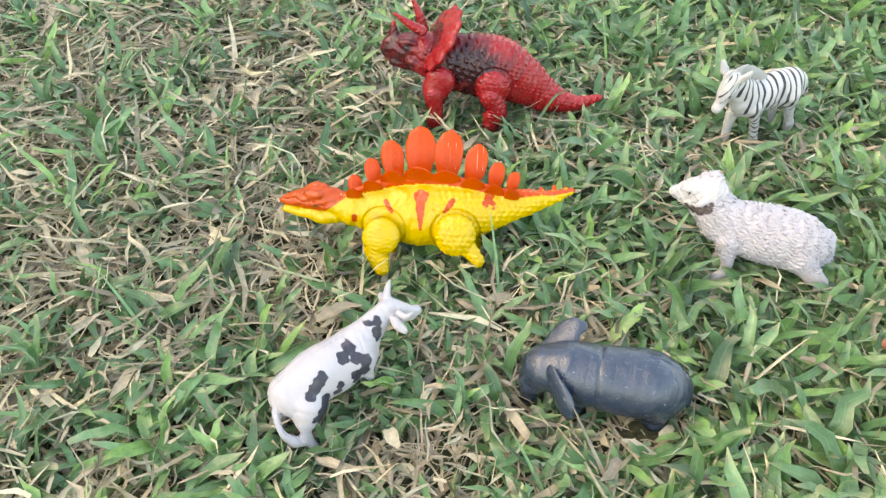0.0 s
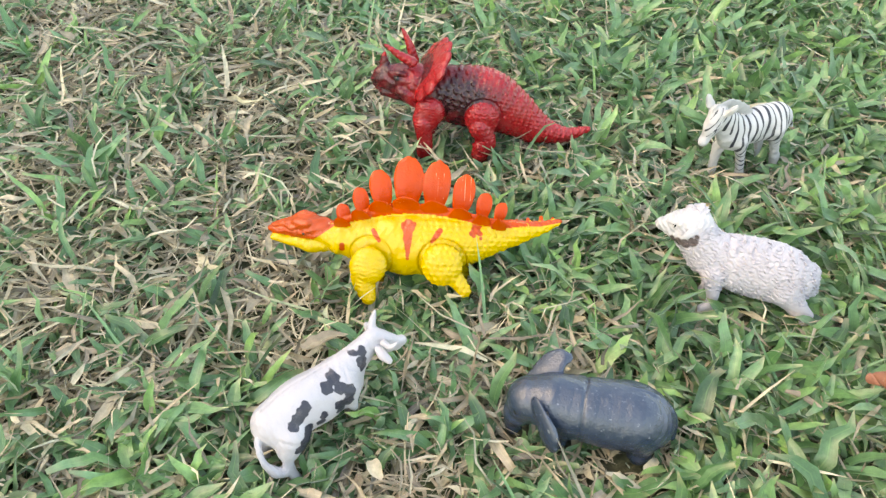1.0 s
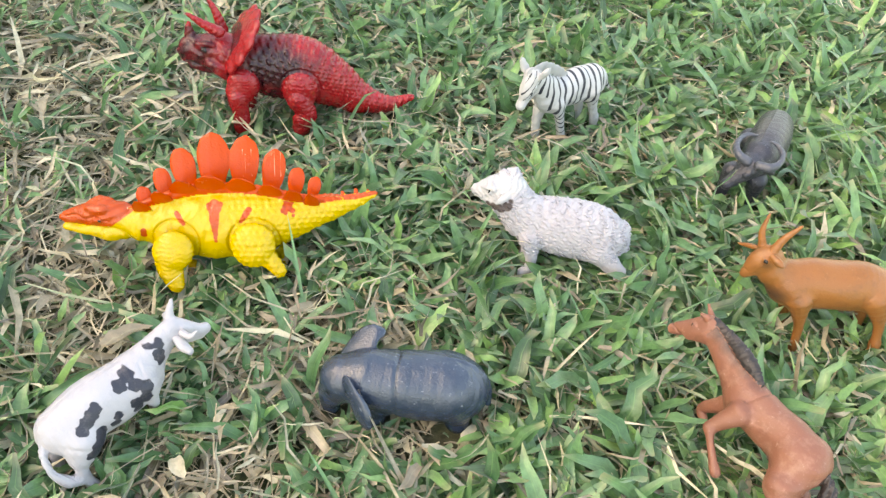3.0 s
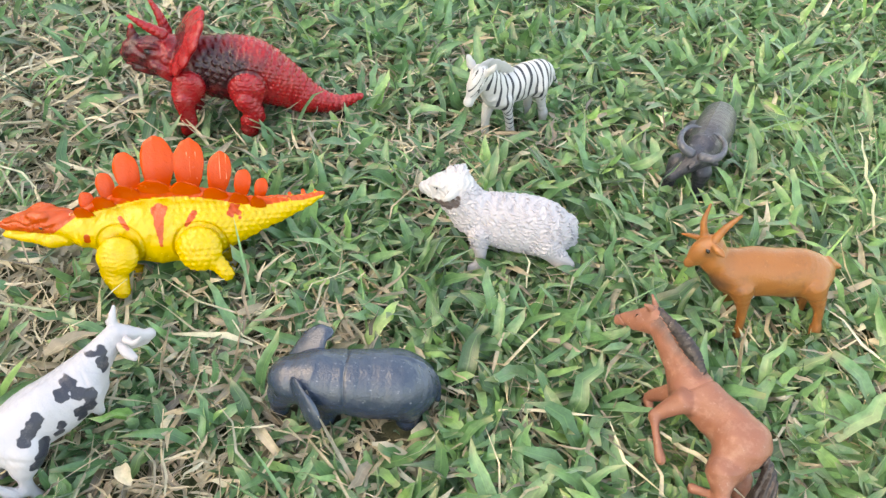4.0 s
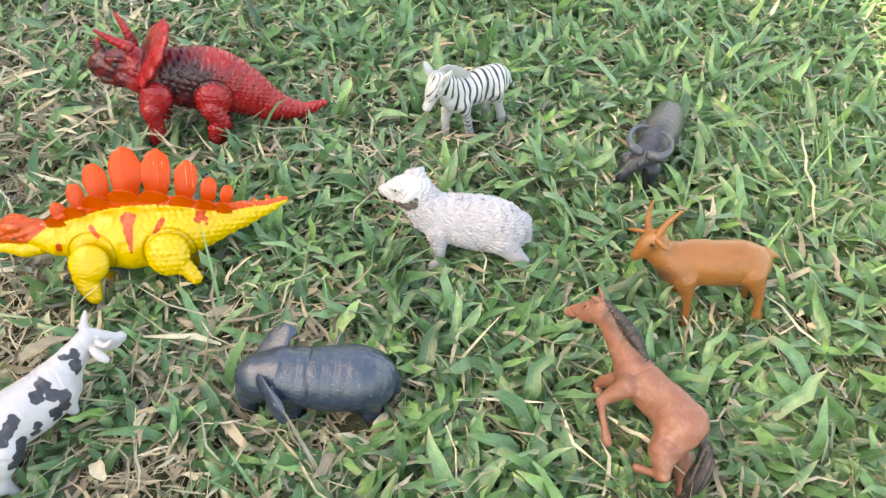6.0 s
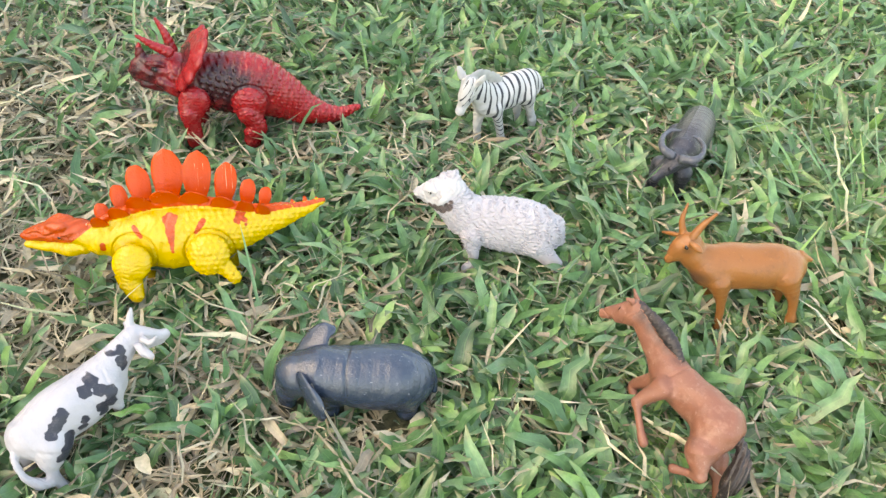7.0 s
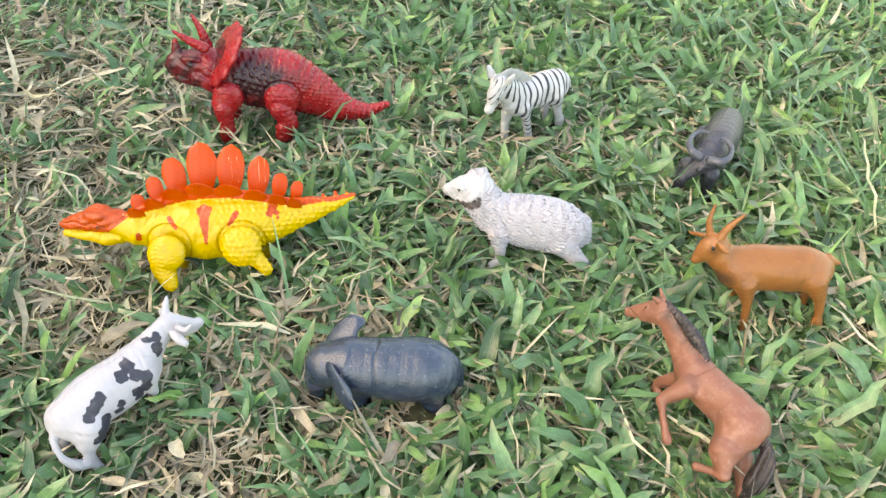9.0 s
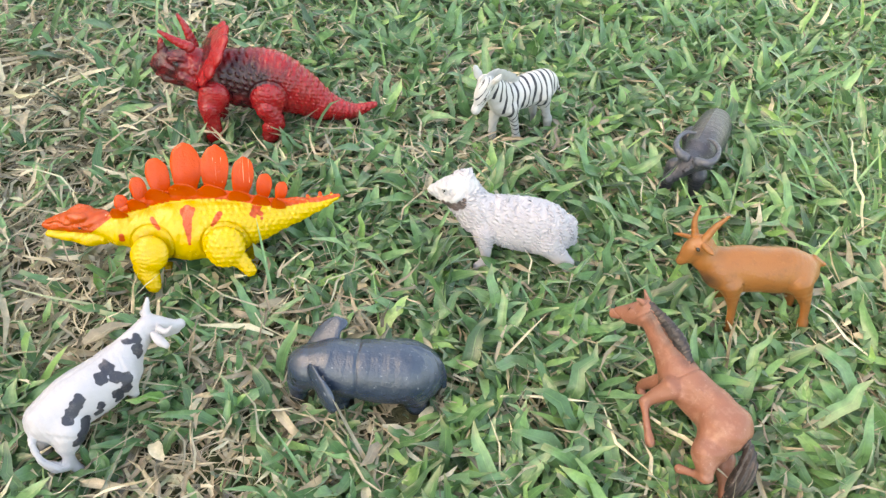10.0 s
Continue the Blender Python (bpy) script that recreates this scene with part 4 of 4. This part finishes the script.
def cow_detail(p, part):
    x, y, z = p.T
    seam = -0.35 * np.exp(-(((x - 5 - 0.25 * (z - 30)) / 0.6) ** 2)) * (z > 34)
    spine = -0.25 * np.exp(-((y / 0.6) ** 2)) * (z > 32)
    return np.where(part == "body", seam + spine + 0.4 * np.sin(x * 0.25 + 0.7 * np.sin(z * 0.3)) * np.sin(z * 0.22 + 0.4) - 0.5 * np.exp(-(((x + 27 - 0.4 * (z - 20)) / 1.6) ** 2)) * (z < 27), 0) + ripples(p, (0.05, 5.0, 0.6, 0.4, 0.8), (0.05, 3.1, 0.9, -0.5, 0.3)) + np.where(part == "tail", 0.25 * np.sin(x * 2.5 + y * 3), 0)


def cow_paint(p, part):
    spots = [(14.2, -11, 42.8, 2.6), (18.6, -11, 41.6, 3.0), (16.6, -11, 37.6, 3.2), (16.6, -11, 34.4, 2.4)]
    spots += [(0.6, -11, 38.0, 3.2), (-4.4, -11, 35.8, 3.0), (1.2, -11, 33.2, 3.0), (4.8, -11, 30.2, 3.2), (2.8, -11, 25.4, 3.2), (-1.6, -11, 25.6, 2.6), (-1.2, -11, 21.4, 2.6)]
    spots += [(-17.0, -11, 33.4, 2.7), (-20.0, -11, 31.4, 3.0), (-22.8, -11, 29.6, 2.8), (-25.3, -11, 28.0, 2.5), (-10.4, -11, 24.8, 2.3), (-12.4, -11, 21.6, 2.3)]
    spots += [(-19.4, -11, 21.8, 3.2), (-22.6, -11, 18.8, 3.6), (-26.4, -11, 16.2, 3.0), (-23.6, -11, 13.6, 3.4)]
    x, y, z = p.T
    other = spread(p * np.array([1, -1, 1]), [(-20, -12, 26, 6), (-14, -12, 32, 5), (4, -12, 30, 6.5), (16, -9, 40, 4.5)], 0.5)
    return 0.5 + 0.3 * (np.maximum(spread(p, spots, 0.25), other) + 0.45 * np.sin(x * 1.3 + 0.9 * z) * np.sin(z * 1.1 - 0.5 * x + 1.0))


t.build({"": PIED}, cow_detail, cow_paint)
TOYS.append(t)

# toy elephant
t = Toy("toy_elephant", "slate blue-grey plastic toy elephant with worn highlights, sunk in grass", pose(0.0715, 0.2255, 0.002, 8, 0, 174))
t.chain("body", (-24, 0, 19.5, 15.0), (-18, 0, 20.5, 17.2), (-6, 0, 20.5, 16.8), (5, 0, 21, 15.9), (14, 0, 21.8, 15.0), (22, 0, 22.5, 12.8), flat=0.95)
t.chain("head", (20, 0, 23.5, 13), (30, 0, 22.5, 10.8), flat=0.95)
t.chain("head", (31, 0, 22, 9.8), (34.5, 0, 13, 7.6), k=3.5)
t.chain("head", (33.5, 5.5, 24, 3.2), (35.5, 5.0, 18, 3.0), k=2)
t.chain("trunk", (35.5, 0, 13, 6.2), (37.0, 0, 6, 4.8), (36.5, 0, 1, 4.2))
t.chain("ear1", (27.5, 10.5, 30, 3.6), (23.5, 15, 25, 5), (20.0, 17.5, 19.5, 6.4), (17.6, 19.0, 15.0, 4.6), flat=0.26, k=0.6, axis=(0.75, 0.6, 0.25))
t.chain("ear2", (27, -8, 26, 7.6), (22.5, -14, 31, 7.4), (19.0, -17, 34.5, 5.4), (14.5, -18, 35.5, 2.8), flat=0.28, k=0.8, axis=(0.45, 0.55, 0.7))
t.chain("leg1", (14, 5, 11, 7), (15, 5, 7, 5.5), (15, 5, 2, 5.5))
t.chain("leg2", (14, -8, 11, 8), (15, -8.5, 8, 6.2), (15, -8.5, 2, 6.4))
t.chain("leg3", (-24, 5.5, 11, 8), (-25, 5.5, 7, 6), (-25, 5.5, 2, 6))
t.chain("leg4", (-24, -8, 11, 8.5), (-25, -8.5, 8, 6.2), (-25, -8.5, 2, 6.4))
t.chain("tail", (-17, -2, 37.2, 1.0), (-28, -1.5, 34.0, 1.7), (-37, 0, 25, 1.9), (-39, 1, 12, 1.8), k=0.8)
t.chain("eye1", (36.2, 8.0, 20, 1.1), k=0.3)


def hide(p, part):
    x, y, z = p.T
    ring = -0.6 * np.exp(-((x - 5 - 0.8 * np.sin(y * 0.15)) / 0.7) ** 2)
    return np.where(part == "body", ring, 0) + np.where(part == "body", 0.25 * np.sin(x * 0.23 + 0.6 * np.sin(z * 0.2 + y * 0.12)) * np.sin(y * 0.24 + z * 0.16), 0) + ripples(p, (0.06, 6.0, 1.0, 0.2, 0.3), (0.05, 3.1, 0.3, 0.8, 0.6))


SLATE = moulded("slate_paint", (0.022, 0.037, 0.066), gloss=0.9, rough=0.2, dirt=(0.09, 0.10, 0.13), dirty=0.3, worn=(0.42, 0.45, 0.5), wear=0.3, relief=0.6)
t.build({"": SLATE, "eye": EYE_BLACK}, hide)
TOYS.append(t)



# ---------------------------------------------------------------- lawn
rng = np.random.default_rng(7)


def blades(name, label, base, azimuth, rise, droop, length, width, tone, mat, fold=0.25, twist=None, rows=6, wave=0.0, category="grass", kind="stuff"):
    """Grass blades as folded, tapering, arching strips with a midrib; those that would stick in a toy are left out."""
    n = len(base)
    s = np.linspace(0, 1, rows)
    angle = rise[:, None] - droop[:, None] * s[None, :] ** 1.3
    step = length[:, None] / (rows - 1)
    run = np.concatenate([np.zeros((n, 1)), np.cumsum(np.cos(angle[:, :-1]) * step, 1)], 1)
    lift = np.concatenate([np.zeros((n, 1)), np.cumsum(np.sin(angle[:, :-1]) * step, 1)], 1)
    ahead = np.stack([np.cos(azimuth), np.sin(azimuth), np.zeros(n)], -1)
    aside = np.stack([-np.sin(azimuth), np.cos(azimuth), np.zeros(n)], -1)
    spine = base[:, None, :] + run[..., None] * ahead[:, None, :]
    spine[..., 2] += lift
    sway = np.cumsum(rng.normal(0, 1, (n, rows)), 1) * (wave * length)[:, None]
    sway -= sway[:, :1]
    spine += sway[..., None] * aside[:, None, :]
    spine[..., 2] = np.maximum(spine[..., 2], 0.0005)
    profile = np.interp(s, [0, 0.2, 0.4, 0.6, 0.8, 0.92, 1], [0.55, 0.92, 1.0, 0.88, 0.6, 0.32, 0.05])
    blunt = np.where(rng.random(n) < 0.25, rng.uniform(0.2, 0.5, n), 0.04)
    profile = np.where(s[None, :] > 0.99, blunt[:, None], profile[None, :]) * rng.uniform(0.85, 1.1, (n, rows))
    half = width[:, None] * profile / 2
    tw = (np.zeros(n) if twist is None else twist)[:, None] * s[None, :] + rng.normal(0, 2.2 * wave, (n, rows))
    normal = -np.sin(angle)[..., None] * ahead[:, None, :]
    normal[..., 2] += np.cos(angle)
    out = np.cos(tw)[..., None] * aside[:, None, :] + np.sin(tw)[..., None] * normal
    up = np.cos(tw)[..., None] * normal - np.sin(tw)[..., None] * aside[:, None, :]
    bend = half[..., None] * fold * up
    pts = np.stack([spine + half[..., None] * out + bend, spine, spine - half[..., None] * out + bend], 2)
    keep = np.ones(n, bool)
    flat_pts = pts.reshape(-1, 3)
    for toy in TOYS:
        keep &= ~toy.holds(flat_pts).reshape(n, -1).any(1)
    pts, tone, n = pts[keep], tone[keep], int(keep.sum())
    verts = pts.reshape(-1, 3)
    first = np.arange(n)[:, None] * rows * 3
    quads = []
    for r in range(rows - 1):
        for c in (0, 1):
            o = r * 3 + c
            quads.append(np.concatenate([first + o, first + o + 3, first + o + 4, first + o + 1], 1))
    quads = np.concatenate(quads)
    me = bpy.data.meshes.new(name)
    me.vertices.add(len(verts))
    me.vertices.foreach_set("co", verts.ravel())
    me.loops.add(quads.size)
    me.loops.foreach_set("vertex_index", quads.ravel().astype(np.int32))
    me.polygons.add(len(quads))
    me.polygons.foreach_set("loop_start", np.arange(0, quads.size, 4, dtype=np.int32))
    me.polygons.foreach_set("use_smooth", np.ones(len(quads), bool))
    me.update(calc_edges=True)
    for key, value in (("tone", np.repeat(tone, rows * 3)), ("along", np.tile(np.repeat(s, 3), n)), ("across", np.tile([1.0, 0.0, -1.0], n * rows))):
        me.attributes.new(key, "FLOAT", "POINT").data.foreach_set("value", value.astype(np.float32))
    me.materials.append(mat)
    return tagged(new(name, me), label, category, kind=kind)




BARE = (0.403, 0.511)      # a bare spot


def dryness(x, y):
    """How withered the lawn is: more beside the cow and behind it, less on the far side."""
    d = 0.66 - 1.65 * (x + 0.05) + 0.10 * np.sin(x * 23 + 2 * np.sin(y * 11)) + 0.12 * np.sin(y * 27 + x * 9 + 1.0) + 0.06 * np.sin(x * 61 - y * 43)
    d += 0.5 * np.exp(-(((x - BARE[0]) / 0.03) ** 2 + ((y - BARE[1]) / 0.02) ** 2))
    return np.clip(d, 0.27, 0.8)


def sown(count):
    x, y = rng.uniform(-0.62, 1.0, count), rng.uniform(0.02, 0.98, count)
    return x, y


def tufts(count, leaves, name, label, spread_out=0.012):
    x, y = sown(count)
    keep = rng.random(count) > 1.02 * dryness(x, y)
    feet = np.array([toy.place @ Vector(limb[1][-1, :3] / 1000) for toy in TOYS for limb in toy.limbs if limb[0].startswith("leg")])
    soles = feet[:, :2]
    feet = np.repeat(soles, 6, 0)
    turn, away = rng.uniform(0, 2 * math.pi, len(feet)), rng.uniform(0.006, 0.015, len(feet))
    edge_x, edge_y = rng.uniform(-1.5, 2.0, 16000), rng.uniform(-0.8, 1.9, 16000)
    rim = (edge_x < -0.62) | (edge_x > 1.0) | (edge_y < 0.02) | (edge_y > 0.98)
    x = np.concatenate([x[keep], feet[:, 0] + away * np.cos(turn), edge_x[rim]])
    y = np.concatenate([y[keep], feet[:, 1] + away * np.sin(turn), edge_y[rim]])
    each = rng.integers(leaves[0], leaves[1] + 1, len(x))
    home = np.repeat(np.arange(len(x)), each)
    n = len(home)
    lean = rng.uniform(0, 2 * math.pi, len(x))
    azimuth = lean[home] + rng.normal(0, 1.15, n)
    bx, by = x[home] + rng.normal(0, spread_out * 0.4, n), y[home] + rng.normal(0, spread_out * 0.4, n)
    base = np.stack([bx, by, swell(bx, by) + rng.uniform(0, 0.006, n)], -1)
    size = rng.lognormal(0, 0.3, len(x))[home] * rng.lognormal(0, 0.22, n)
    trodden = (np.hypot(bx[:, None] - soles[:, 0], by[:, None] - soles[:, 1]) < 0.026).any(1)
    length = np.clip(0.0215 * size, 0.008, 0.044) * np.where(trodden, 0.68, 1.0)
    width = np.clip(0.0053 * size ** 0.5 * rng.lognormal(0, 0.22, n), 0.0022, 0.0092) * (1.2 - 0.5 * dryness(bx, by))
    rise = np.clip(rng.normal(radians(40), radians(19), n), radians(4), radians(80))
    droop = rng.uniform(radians(5), radians(75), n)
    tone = np.clip(rng.normal(0.52, 0.2, len(x))[home] + rng.normal(0, 0.2, n), 0, 0.95)
    blades(name, label, base, azimuth, rise, droop, length, width, tone, GREEN, fold=rng.uniform(0.05, 0.4), twist=rng.normal(0, 0.8, n), rows=6, wave=0.05)


def litter(count, name, label):
    """Withered blades lying flat on the soil and tangled between the green ones."""
    x, y = sown(count)
    keep = rng.random(count) < 0.16 + 0.95 * dryness(x, y)
    x, y = x[keep], y[keep]
    n = len(x)
    base = np.stack([x, y, swell(x, y) + rng.uniform(0.0, 0.019, n) * rng.random(n)], -1)
    length = np.clip(rng.lognormal(math.log(0.017), 0.5, n), 0.006, 0.07)
    width = np.clip(rng.lognormal(math.log(0.0019), 0.55, n), 0.0007, 0.0062)
    rise = np.abs(rng.normal(0, radians(16), n))
    droop = rng.normal(radians(14), radians(25), n)
    blades(name, label, base, rng.uniform(0, 2 * math.pi, n), rise, droop, length, width, np.clip(rng.normal(0.43, 0.25, n), 0, 1), STRAW, fold=0.35, twist=rng.normal(0, 1.3, n), rows=4, wave=0.1)


def stems(count, name, label):
    """Thin runners and stalks, and the fine long grass past the goat and the buffalo."""
    x, y = sown(count)
    fine = np.exp(-(((x - 0.45) / 0.07) ** 2 + ((y - 0.38) / 0.09) ** 2))
    keep = rng.random(count) < 0.05 + 0.9 * fine
    x, y, fine = x[keep], y[keep], fine[keep]
    n = len(x)
    base = np.stack([x, y, swell(x, y)], -1)
    length = rng.uniform(0.03, 0.065, n) * (1 + 0.5 * fine)
    width = rng.uniform(0.0012, 0.0030, n)
    blades(name, label, base, rng.normal(2.0, 1.2, n), rng.uniform(radians(10), radians(60), n), rng.uniform(0, radians(50), n), length, width,
           np.clip(rng.normal(0.7, 0.2, n), 0, 1), GREEN, fold=0.5, twist=rng.normal(0, 0.6, n))


litter(125000, "dry_grass", "straw-coloured withered grass blades lying between green ones")
tufts(27000, (3, 6), "grass", "broad-bladed green lawn grass, short and uneven")
stems(9000, "fine_grass", "thin green grass stalks standing among broad blades")


def single(name, label, category, spot, azimuth, rise, droop, length, width, tone, mat, fold=0.3):
    one = np.ones(1)
    blades(name, label, np.array([spot]), azimuth * one, radians(rise) * one, radians(droop) * one, length * one, width * one, tone * one, mat,
           fold=fold, rows=9, wave=0.03, category=category, kind="")


single("dry_stalk", "long pale withered grass stalk lying beside the horse", "stalk", (0.213, 0.193, 0.018), radians(-52), 4, 14, 0.048, 0.0026, 0.85, STRAW, 0.6)
single("dry_stalk", "long pale bent grass stalk standing past the goat", "stalk", (0.405, 0.32, 0.004), radians(75), 55, 70, 0.085, 0.0022, 0.95, STRAW, 0.6)
single("fallen_leaf", "curled tan fragment of a dead leaf on the lawn", "leaf", (-0.031, 0.197, 0.017), radians(-60), 20, 40, 0.012, 0.0078, 0.6, STRAW, 0.35)
single("fallen_leaf", "curled ochre dead leaf lying behind the cow", "leaf", (-0.078, 0.262, 0.012), radians(30), 12, 30, 0.026, 0.0085, 0.25, STRAW, 0.5)
single("grass_leaf", "bright yellow-green grass blade standing behind the elephant", "grass", (0.078, 0.262, 0.008), radians(50), 40, 30, 0.028, 0.0085, 1.0, GREEN, 0.15)
